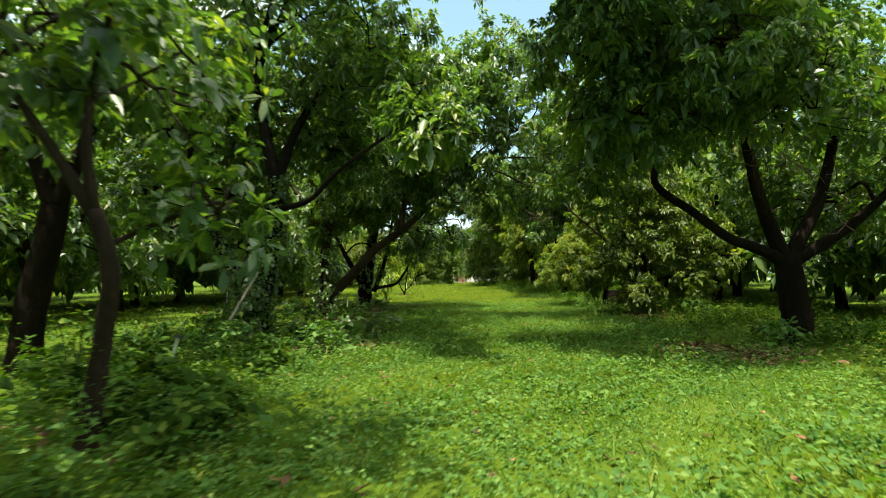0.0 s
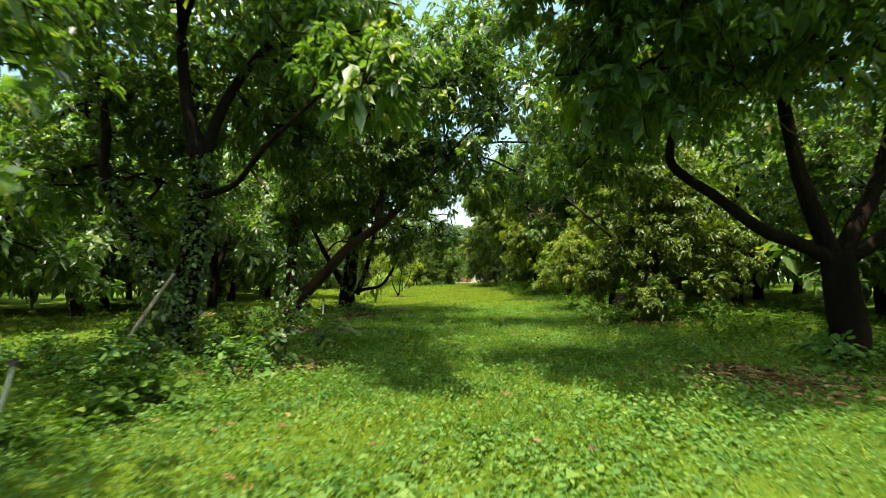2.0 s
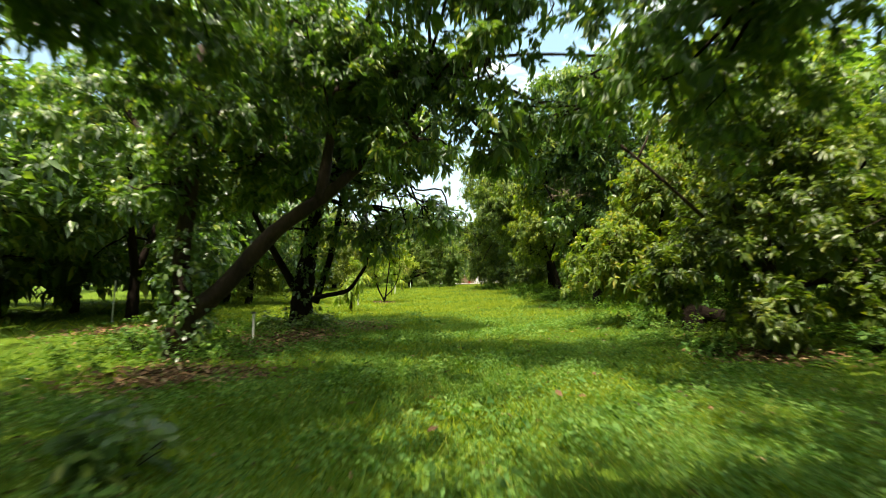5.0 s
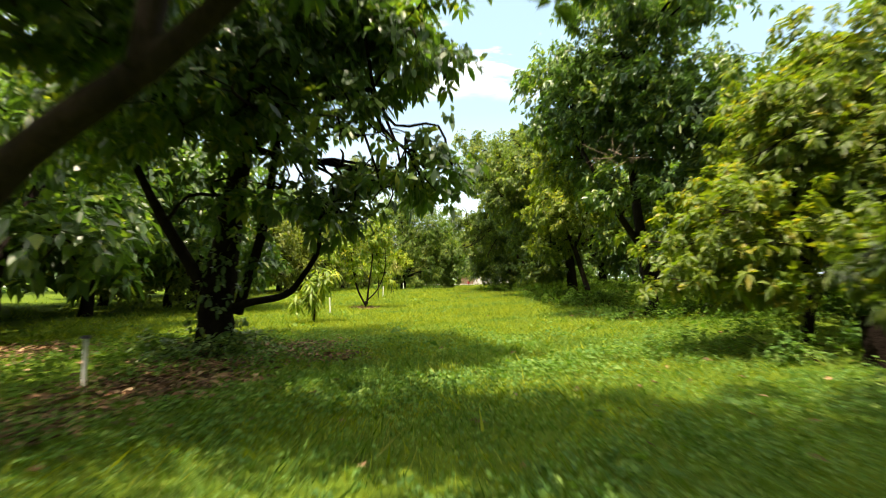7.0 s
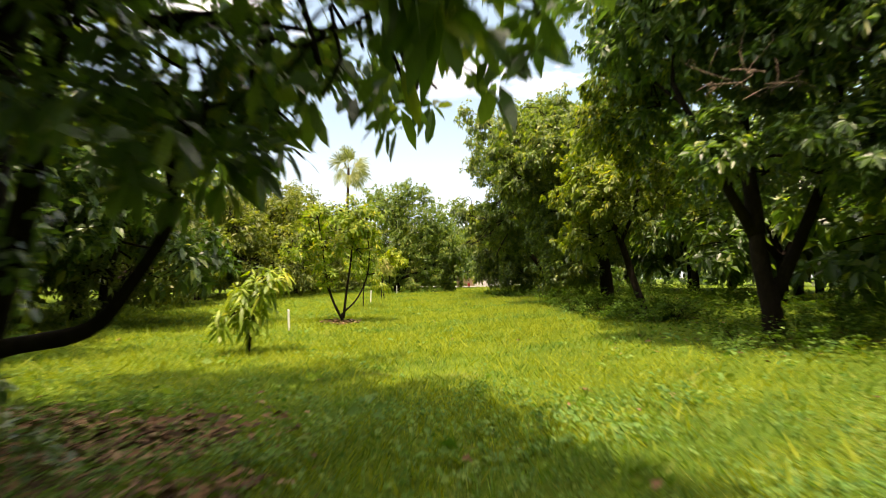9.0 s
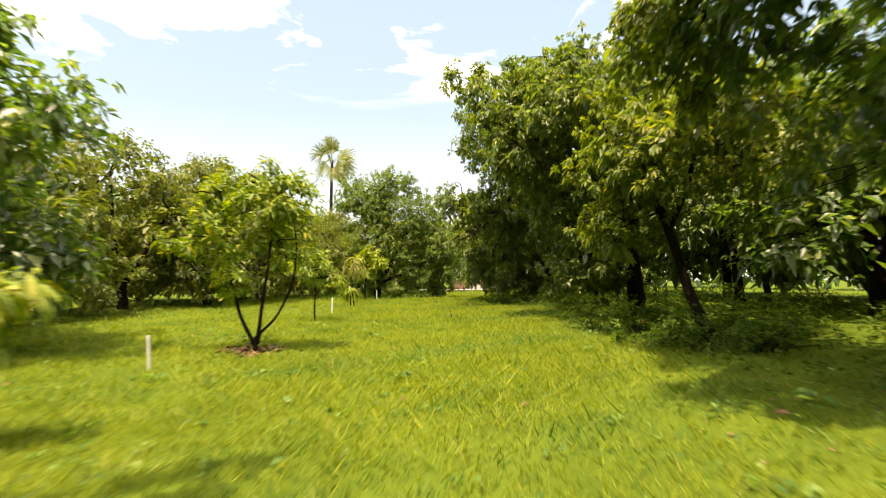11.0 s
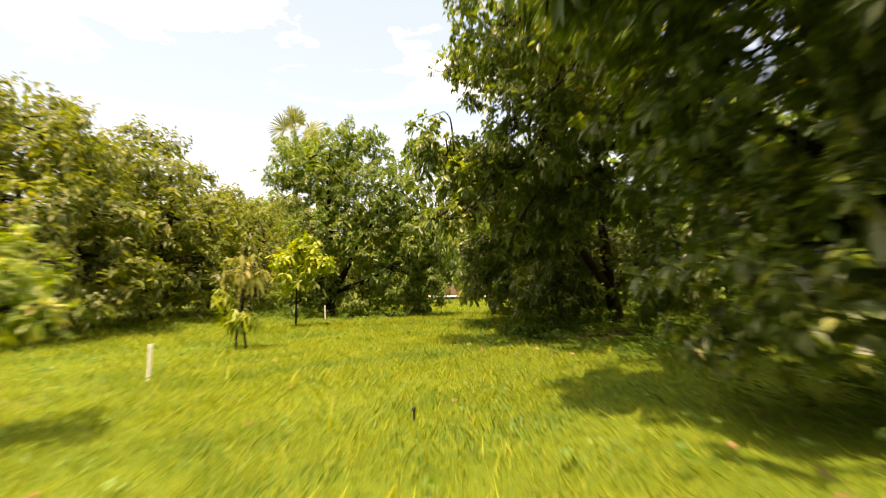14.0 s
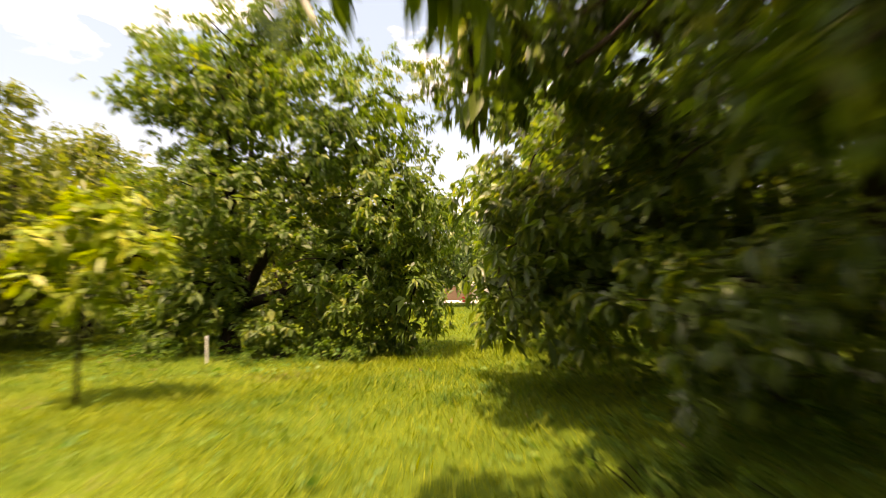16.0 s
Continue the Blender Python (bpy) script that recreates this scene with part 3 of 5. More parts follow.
def undergrowth():
    """Knee-high leafy growth in the shade along both rows and round the trunks."""
    rng = np.random.RandomState(8)
    s = Soup()
    n = 13500
    x, y = rng.uniform(-7, 13, n), rng.uniform(1, 63, n)
    # Reaches further east at y 22-26, where its dark leaves deepen the shade.
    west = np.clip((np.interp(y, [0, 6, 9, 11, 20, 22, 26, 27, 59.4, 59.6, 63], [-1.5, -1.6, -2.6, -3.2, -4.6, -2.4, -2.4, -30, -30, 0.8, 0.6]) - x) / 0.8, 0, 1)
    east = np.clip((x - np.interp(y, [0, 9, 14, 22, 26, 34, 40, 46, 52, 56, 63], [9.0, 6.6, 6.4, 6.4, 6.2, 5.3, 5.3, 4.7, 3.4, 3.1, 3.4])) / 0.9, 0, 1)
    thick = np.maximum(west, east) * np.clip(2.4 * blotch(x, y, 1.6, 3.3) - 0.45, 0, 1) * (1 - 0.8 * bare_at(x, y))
    keep = (rng.uniform(0, 1, n) < thick) & (np.abs(x - way_x(y)) > 1.4)
    x, y, thick = x[keep], y[keep], thick[keep]
    tall = (0.12 + 0.5 * blotch(x, y, 2.1, 0.4) ** 1.5 + 0.25 * (x > 4) * (y > 28)) * (0.45 + 0.55 * thick)
    layers = 3
    x, y, tall = np.repeat(x, layers), np.repeat(y, layers), np.repeat(tall, layers)
    m = len(x)
    c = np.stack([x + rng.normal(0, 0.07, m), y + rng.normal(0, 0.07, m), ground_z(x, y) + tall * rng.uniform(0.25, 1.1, m)], axis=1)
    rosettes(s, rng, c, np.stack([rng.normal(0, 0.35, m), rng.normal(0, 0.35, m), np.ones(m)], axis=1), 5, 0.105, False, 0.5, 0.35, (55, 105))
    return tagged(new("undergrowth", s.mesh("undergrowth", SHADED_UNDERGROWTH)), "leafy undergrowth under the trees, its green darkened for their shade", "undergrowth", kind="stuff")


undergrowth()
weeds()
grass()
litter()


# ---- trees of the two rows ----
def hero(name, label, base, trunk, radius, limbs, lobes, **more):
    """A tree whose limbs and lobes are given by their places in the orchard (height above its foot)."""
    bx, by = base

    def here(pts):
        return [(p[0] - bx, p[1] - by, p[2]) for p in pts]

    limbs = [(here(p), a, b) for p, a, b in limbs]
    lobes = [(q[0] - bx, q[1] - by, *q[2:]) for q in lobes]
    return tree(name, label, "tree", base, here([(bx, by, -0.1)] + trunk), radius, limbs, lobes, **more)


ROW = "trees along the avenue"
hero("mango_tree", "slender young mango tree with a thin crooked trunk", (-2.95, 4.4),
     [(-2.78, 4.35, 0.9), (-2.66, 4.25, 1.5), (-2.8, 4.25, 2.0)], 0.085,
     [([(-2.8, 4.25, 1.95), (-3.1, 4.2, 2.46), (-3.8, 4.4, 3.3)], 0.06, 0.03), ([(-2.8, 4.25, 1.95), (-2.85, 4.2, 2.7), (-2.7, 4.3, 3.9)], 0.055, 0.025),
      ([(-2.75, 4.3, 1.7), (-2.4, 4.4, 1.9), (-1.9, 4.5, 2.1)], 0.03, 0.015)],
     # The lobes above 5 m are out of view, added to shade the ground.
     [(-2.5, 4.6, 3.1, 1.1, 1.0, 0.8, 42, 1), (-2.3, 2.6, 5.7, 1.6, 1.2, 0.7, 260, 0), (-3.4, 4.6, 3.8, 1.5, 1.3, 1.0, 90, 0), (-1.9, 4.5, 2.0, 0.55, 0.55, 0.5, 22, 2), (-3.9, 3.4, 5.4, 1.9, 1.5, 0.8, 290, 0)], seed=11, bark=BARK_PALE, leaf=LEAF_DARK, size=0.19, group=ROW, subs=4)
hero("mango_tree", "old mango tree with a dark leaning trunk", (-6.3, 8.0),
     [(-6.2, 8.0, 1.0), (-5.9, 7.9, 2.0), (-5.8, 7.9, 2.6)], 0.24,
     [([(-5.8, 7.9, 2.5), (-6.3, 8.0, 3.6), (-7.0, 8.2, 5.0)], 0.15, 0.07), ([(-5.8, 7.9, 2.5), (-5.2, 7.7, 3.6), (-4.6, 7.5, 4.6)], 0.13, 0.05)],
     [(-6.8, 8.2, 5.2, 2.6, 2.6, 1.8, 420, 0), (-4.4, 7.4, 4.6, 1.7, 1.6, 1.2, 230, 1), (-8.2, 8.6, 3.9, 1.4, 1.4, 1.1, 130, 0)], seed=12, fine=False, leaves=16, size=0.175, slim=0.42, group=ROW)
VINY = hero("mango_tree", "old mango tree wrapped in leafy climbing vines", (-4.1, 11.6),
     [(-4.0, 11.6, 0.8), (-3.8, 11.6, 2.0), (-3.65, 11.5, 3.0), (-3.6, 11.4, 3.65)], 0.24,
     [([(-3.6, 11.4, 3.5), (-3.85, 11.4, 4.6), (-4.1, 11.6, 6.0)], 0.17, 0.08), ([(-4.15, 11.75, 0.7), (-5.0, 12.0, 2.2), (-5.85, 12.25, 3.5), (-5.85, 12.25, 4.4), (-6.3, 12.6, 5.7)], 0.16, 0.07),
      ([(-3.65, 11.45, 2.95), (-2.75, 10.8, 3.05), (-2.1, 10.3, 3.5), (-1.2, 9.5, 3.9), (-0.3, 8.6, 4.2)], 0.07, 0.02), ([(-3.6, 11.4, 3.5), (-3.25, 11.6, 4.7), (-2.7, 12.0, 5.9)], 0.14, 0.06)],
     # Lobes at 8.6 m and up stay unseen, added to shade those below.
     [(-0.1, 8.4, 3.75, 0.75, 0.8, 0.6, 90, 2), (-0.7, 9.6, 5.0, 1.0, 0.9, 0.7, 90, 2), (-1.7, 8.4, 8.6, 1.5, 1.0, 0.6, 130, 0), (-1.5, 10.4, 6.3, 1.2, 1.4, 1.1, 100, 2), (-4.0, 11.5, 6.8, 3.0, 2.8, 1.5, 520, 0), (-2.6, 10.4, 9.0, 2.4, 1.8, 0.9, 300, 0), (-4.8, 9.4, 9.2, 2.2, 1.6, 0.9, 260, 0), (-2.6, 13.0, 4.5, 1.1, 0.9, 0.7, 110, 3), (-4.6, 14.6, 6.0, 2.6, 2.0, 1.6, 400, 3), (-3.1, 15.4, 5.2, 1.6, 1.2, 0.9, 180, 3), (-1.6, 14.2, 7.0, 2.1, 2.0, 1.4, 300, 3), (-6.6, 11.8, 6.4, 2.3, 2.4, 1.5, 340, 1), (-2.2, 12.6, 5.9, 2.0, 2.0, 1.3, 320, 3),
      (-5.4, 13.6, 3.6, 1.3, 1.0, 1.0, 150, 1), (-7.2, 12.6, 3.6, 1.2, 1.1, 1.1, 140, 1), (-7.0, 13.4, 5.0, 1.8, 1.2, 1.2, 240, 1), (-4.4, 13.3, 5.0, 1.5, 1.0, 1.0, 170, 0)], seed=13, fine=False, leaves=16, size=0.175, slim=0.42, group=ROW)
LEANER = hero("mango_tree", "mango tree with one long bough leaning over the avenue", (-4.1, 18.5),
     [(-4.1, 18.5, 0.5), (-4.05, 18.45, 1.0)], 0.36,
     [([(-4.05, 18.45, 0.85), (-3.35, 18.45, 1.38), (-2.4, 18.5, 2.42), (-1.46, 18.5, 3.1), (-0.85, 18.5, 3.62), (0.05, 18.45, 4.5), (0.62, 18.4, 5.15)], 0.215, 0.05),
      ([(-4.08, 18.5, 0.8), (-4.15, 18.5, 2.0), (-4.0, 18.5, 3.1), (-3.95, 18.5, 3.8), (-3.85, 18.5, 4.9), (-4.0, 18.8, 6.2)], 0.2, 0.07),
      ([(-1.5, 18.5, 3.05), (-1.42, 18.5, 3.6), (-1.3, 18.5, 4.4), (-1.2, 18.5, 5.3)], 0.14, 0.06), ([(-4.05, 18.5, 2.9), (-4.6, 18.6, 3.8), (-5.6, 19.0, 5.0)], 0.11, 0.05)],
     # The lobe at 9.2 m is added over the others for shade only.
     [(-4.2, 20.4, 6.6, 2.4, 2.0, 1.6, 360, 1), (-1.4, 18.6, 6.0, 1.8, 1.5, 1.3, 300, 2), (0.6, 18.2, 5.4, 1.0, 0.9, 0.6, 130, 0), (-0.35, 18.0, 4.1, 0.7, 0.5, 0.5, 56, 0), (-3.0, 19.6, 4.2, 1.2, 0.9, 0.7, 130, 3), (-3.2, 16.6, 9.2, 1.6, 1.2, 0.8, 90, 2), (-0.7, 18.0, 5.1, 1.1, 0.9, 0.6, 130, 2), (0.8, 16.9, 6.9, 1.8, 1.5, 1.5, 300, 0), (2.8, 16.6, 6.4, 1.4, 1.4, 1.2, 150, 0), (2.0, 17.0, 8.6, 1.6, 1.5, 1.1, 190, 0), (0.5, 17.6, 8.3, 1.6, 1.4, 1.2, 170, 2), (4.6, 17.0, 4.9, 1.1, 0.9, 0.7, 64, 0), (1.9, 17.8, 4.0, 1.0, 0.7, 0.6, 70, 0), (0.4, 17.7, 3.95, 0.6, 0.6, 0.6, 44, 0), (3.5, 17.7, 4.3, 0.9, 0.6, 0.5, 36, 0), (-3.4, 18.2, 4.9, 1.5, 1.2, 1.1, 230, 3), (1.6, 16.4, 4.9, 0.6, 0.7, 1.0, 46, 0), (-6.1, 19.8, 5.2, 1.9, 2.0, 1.5, 250, 3),
      (-3.4, 21.0, 8.6, 2.2, 2.0, 1.4, 240, 1), (-4.4, 18.6, 3.4, 0.9, 0.9, 0.9, 90, 3)], seed=14, fine=False, leaves=15, size=0.21, bark=BARK_PALE, group=ROW)
STOUT = hero("mango_tree", "thick-trunked mango tree with a drooping crown and a low side limb", (-3.65, 24.7),
     [(-3.65, 24.7, 0.5), (-3.6, 24.7, 1.3)], 0.40,
     [([(-3.6, 24.7, 1.2), (-3.4, 24.7, 2.5), (-3.1, 24.6, 4.0), (-2.7, 24.5, 5.6)], 0.33, 0.11), ([(-3.75, 24.7, 1.1), (-4.5, 24.4, 2.5), (-5.2, 24.2, 4.0)], 0.15, 0.06),
      ([(-3.45, 24.6, 0.85), (-2.9, 24.45, 1.0), (-2.2, 24.4, 1.15), (-1.85, 24.4, 1.55), (-1.6, 24.4, 2.0), (-1.62, 24.4, 2.5)], 0.085, 0.04), ([(-3.2, 24.6, 0.8), (-2.65, 24.35, 2.3), (-2.35, 24.2, 3.8), (-2.2, 24.2, 4.8)], 0.11, 0.05),
      ([(-3.0, 24.6, 3.9), (-1.8, 23.9, 4.5), (-0.4, 23.2, 4.6)], 0.09, 0.04)],
     [(0.1, 22.9, 5.3, 0.95, 0.9, 1.0, 130, 4), (-0.9, 23.2, 6.3, 1.2, 1.2, 0.9, 160, 4), (-0.6, 22.9, 3.7, 1.2, 1.2, 0.8, 44, 4), (-1.9, 23.4, 5.2, 1.8, 1.8, 1.3, 270, 0), (-2.2, 22.5, 4.3, 1.3, 1.2, 1.0, 80, 0), (-4.0, 24.6, 5.6, 2.5, 2.3, 1.6, 420, 0), (-3.0, 25.2, 8.0, 2.6, 2.2, 1.5, 300, 0), (-3.8, 22.7, 4.7, 1.8, 1.5, 1.2, 210, 1), (-5.9, 24.0, 4.6, 1.8, 1.9, 1.4, 250, 1),
      (-1.2, 23.9, 5.8, 1.5, 1.6, 1.2, 170, 4), (-1.3, 24.3, 6.3, 1.6, 1.4, 1.0, 210, 0), (-1.3, 24.3, 2.7, 0.8, 0.8, 0.7, 60, 2), (-0.9, 24.6, 3.5, 0.8, 0.6, 0.5, 50, 0), (0.5, 22.6, 3.1, 0.6, 0.6, 0.5, 36, 4), (0.1, 23.4, 2.9, 0.8, 0.5, 0.5, 9, 4), (0.9, 23.6, 3.25, 0.5, 0.5, 0.45, 14, 4), (-0.4, 24.2, 3.1, 1.0, 0.6, 0.45, 8, 4), (0.3, 24.3, 2.95, 0.6, 0.5, 0.35, 6, 4), (-1.6, 24.2, 2.9, 0.7, 0.6, 0.4, 5, 4), (-2.3, 21.0, 6.6, 1.8, 1.4, 0.9, 120, 0), (-0.9, 21.4, 6.9, 1.4, 1.2, 0.8, 80, 4), (-2.1, 23.9, 3.1, 0.7, 0.6, 0.7, 18, 3), (-3.0, 23.9, 3.1, 0.6, 0.5, 0.9, 22, 1)], seed=15, group=ROW)
SPREADER = hero("mango_tree", "old mango tree with a thick forked trunk and spreading limbs", (7.8, 11.8),
     [(7.8, 11.8, 0.6), (7.68, 11.77, 1.4), (7.6, 11.75, 1.95)], 0.34,
     [([(7.6, 11.75, 1.75), (6.9, 11.6, 2.05), (6.2, 11.5, 2.3), (5.4, 11.4, 2.85), (4.6, 11.3, 3.4), (4.55, 11.2, 3.9), (4.5, 11.1, 4.7)], 0.15, 0.05), ([(7.55, 11.75, 1.8), (7.0, 11.7, 3.3), (6.6, 11.6, 5.2)], 0.19, 0.09),
      ([(7.65, 11.75, 1.8), (8.4, 11.7, 3.3), (8.8, 11.5, 5.4)], 0.18, 0.08), ([(7.7, 11.75, 1.75), (9.2, 11.7, 2.7), (10.6, 11.4, 4.2)], 0.16, 0.07)],
     # Southern lobes above 6.5 m sit over the view, added for ground shade.
     [(4.5, 6.8, 7.6, 1.8, 1.2, 0.7, 180, 1), (2.6, 6.5, 8.1, 1.6, 1.1, 0.6, 150, 1), (5.6, 4.6, 7.7, 1.6, 1.3, 0.7, 150, 1), (3.6, 9.9, 4.6, 1.7, 1.7, 1.3, 350, 0), (4.9, 11.4, 6.2, 2.2, 2.2, 1.6, 420, 1), (7.3, 10.8, 6.4, 2.6, 2.6, 1.7, 420, 2), (10.0, 11.2, 5.4, 2.4, 2.4, 1.8, 340, 3),
      (6.4, 9.2, 4.7, 1.8, 1.3, 1.0, 150, 1), (4.9, 8.6, 5.4, 1.9, 1.3, 1.0, 190, 1), (2.9, 8.8, 5.7, 1.5, 1.2, 0.8, 230, 1), (3.8, 8.2, 7.4, 2.0, 1.2, 0.7, 240, 1), (1.2, 9.5, 7.8, 1.6, 1.2, 0.6, 220, 1), (2.4, 8.1, 6.8, 1.5, 1.0, 0.6, 240, 1), (5.6, 9.4, 6.7, 2.0, 1.3, 0.7, 190, 1), (9.8, 9.4, 3.2, 1.3, 1.1, 1.0, 130, 3), (5.2, 14.6, 5.8, 2.3, 2.0, 1.5, 330, 1), (4.2, 15.3, 5.0, 1.4, 1.6, 1.4, 260, 1), (8.4, 14.4, 5.6, 2.4, 2.0, 1.7, 280, 2), (9.8, 13.8, 3.4, 2.0, 1.5, 1.3, 200, 3), (5.4, 12.6, 8.2, 2.2, 2.2, 1.2, 180, 1)], seed=16, fine=False, leaves=16, size=0.175, slim=0.42, core=0.3, group=ROW)
hero("mango_tree", "small bushy mango tree with a brown trunk and low foliage", (7.4, 19.3),
     [(7.38, 19.3, 0.6), (7.32, 19.3, 1.25), (7.3, 19.3, 1.7)], 0.15,
     [([(7.3, 19.3, 1.6), (6.9, 19.2, 2.2), (6.5, 19.1, 3.0)], 0.08, 0.03), ([(7.3, 19.3, 1.6), (7.3, 19.3, 2.6), (7.2, 19.4, 4.2)], 0.1, 0.04), ([(7.35, 19.3, 1.15), (8.1, 19.2, 1.35), (8.8, 19.2, 1.5), (9.3, 19.4, 2.4)], 0.09, 0.03), ([(7.25, 19.3, 1.0), (6.3, 19.0, 2.2), (5.1, 18.6, 3.2), (3.9, 18.5, 4.2)], 0.05, 0.025)],
     [(5.6, 18.7, 4.9, 1.3, 1.1, 0.8, 150, 3), (6.9, 18.8, 5.6, 1.4, 1.2, 0.9, 160, 1), (6.3, 19.1, 2.3, 1.0, 1.1, 1.1, 220, 0), (6.85, 18.3, 0.8, 0.65, 0.5, 0.8, 120, 0), (5.5, 19.6, 1.5, 0.7, 0.7, 0.9, 110, 0), (8.6, 18.4, 1.3, 0.6, 0.5, 0.7, 70, 2), (7.8, 19.2, 2.8, 1.6, 1.6, 1.5, 340, 1), (7.2, 19.4, 4.2, 1.4, 1.4, 1.1, 230, 1), (9.3, 19.5, 2.3, 1.4, 1.5, 1.4, 230, 2), (8.4, 19.5, 4.6, 1.4, 1.4, 1.0, 170, 1)], seed=17, fine=False, leaves=20, size=0.165, slim=0.42, leaf=LEAF_MID, bark=BARK_PALE, low=0.08, group=ROW)
hero("mango_tree", "yellow-green mango tree with a bent thin trunk and loose crown", (7.4, 24.4),
     [(7.4, 24.4, 0.5), (7.6, 24.3, 1.3)], 0.12,
     [([(7.5, 24.3, 1.2), (7.0, 24.1, 2.2), (7.1, 23.9, 3.6)], 0.08, 0.04), ([(7.55, 24.3, 1.2), (6.7, 24.0, 1.6), (5.7, 23.8, 2.0)], 0.06, 0.03), ([(7.55, 24.3, 1.2), (8.5, 24.2, 2.0), (9.4, 24.0, 3.0)], 0.07, 0.03)],
     [(5.7, 23.5, 1.9, 1.5, 1.4, 1.3, 330, 1), (6.95, 24.0, 3.9, 1.2, 1.3, 1.2, 220, 0), (7.6, 24.0, 3.4, 1.8, 1.7, 1.4, 330, 0), (8.0, 24.4, 5.0, 1.5, 1.6, 1.1, 220, 0), (9.5, 24.0, 3.2, 1.8, 1.8, 1.7, 260, 2)], seed=18, fine=False, leaves=20, size=0.17, slim=0.42, leaf=LEAF_GOLD, group=ROW)
TALL = hero("mango_tree", "tall mango tree with a rounded dense crown", (7.1, 31.2),
     [(7.08, 31.15, 0.6), (6.95, 31.2, 1.4), (6.82, 31.2, 2.4)], 0.22,
     [([(6.85, 31.2, 2.2), (6.6, 31.1, 4.5), (6.4, 31.0, 7.4)], 0.18, 0.07), ([(6.8, 31.2, 2.2), (5.8, 30.6, 3.4), (4.8, 30.2, 5.0)], 0.13, 0.05), ([(7.15, 31.2, 0.9), (7.9, 31.1, 2.6), (8.4, 31.0, 4.2), (8.6, 31.0, 6.0)], 0.15, 0.06)],
     [(6.4, 32.7, 8.3, 2.2, 1.5, 0.8, 260, 0), (4.9, 32.3, 7.8, 1.5, 1.2, 0.7, 160, 1), (7.6, 28.6, 5.6, 1.7, 1.1, 1.0, 240, 0), (6.6, 29.9, 5.2, 1.2, 0.9, 0.8, 150, 0), (8.3, 29.6, 6.6, 1.5, 1.0, 0.9, 170, 2), (7.0, 28.2, 8.8, 2.6, 1.5, 0.8, 280, 0), (9.4, 28.8, 4.6, 1.5, 1.2, 1.0, 200, 2), (6.4, 31.0, 8.5, 2.2, 2.2, 1.5, 460, 0), (5.9, 29.7, 9.0, 1.7, 1.2, 0.8, 130, 0), (4.6, 30.6, 6.7, 1.7, 1.8, 1.5, 480, 1), (5.5, 30.0, 3.7, 0.9, 0.8, 0.6, 80, 1), (6.3, 30.4, 6.0, 1.6, 1.4, 1.2, 240, 0), (6.5, 29.6, 6.9, 1.7, 1.1, 0.7, 100, 0), (7.2, 32.7, 3.8, 1.7, 1.1, 1.1, 150, 2), (8.6, 31.0, 6.6, 2.4, 2.4, 1.9, 420, 2), (8.8, 30.4, 3.8, 1.9, 1.8, 1.3, 230, 2),
      (7.5, 29.2, 3.7, 1.4, 0.9, 0.7, 200, 1), (5.6, 33.4, 5.6, 1.6, 1.4, 1.1, 210, 1)], seed=19, fine=False, leaves=14, size=0.20, slim=0.42, group=ROW)
hero("mango_tree", "small mango tree on a leaning trunk", (6.9, 37.2),
     [(6.75, 38.0, 1.0), (6.4, 38.0, 2.2), (6.1, 38.0, 3.0)], 0.13,
     [([(6.1, 38.0, 2.9), (5.8, 37.9, 3.6), (5.6, 37.8, 4.4)], 0.09, 0.04), ([(6.3, 38.0, 2.4), (6.8, 38.0, 3.6), (7.1, 38.0, 5.0)], 0.08, 0.04)],
     [(5.6, 37.8, 4.2, 1.5, 1.5, 1.3, 330, 0), (7.1, 38.0, 5.1, 1.8, 1.8, 1.4, 300, 1), (5.3, 38.2, 2.6, 0.9, 0.9, 0.8, 100, 0), (8.6, 37.6, 4.2, 1.6, 1.6, 1.1, 210, 1), (6.7, 35.6, 4.6, 1.6, 1.1, 0.9, 170, 1), (4.9, 34.5, 5.2, 1.2, 1.1, 0.8, 150, 1), (5.2, 32.9, 6.0, 1.3, 1.0, 0.7, 140, 1), (6.7, 33.6, 6.4, 1.5, 1.1, 0.7, 100, 1)], seed=20, fine=False, leaves=20, size=0.165, slim=0.42, leaf=LEAF_LIGHT, group=ROW)
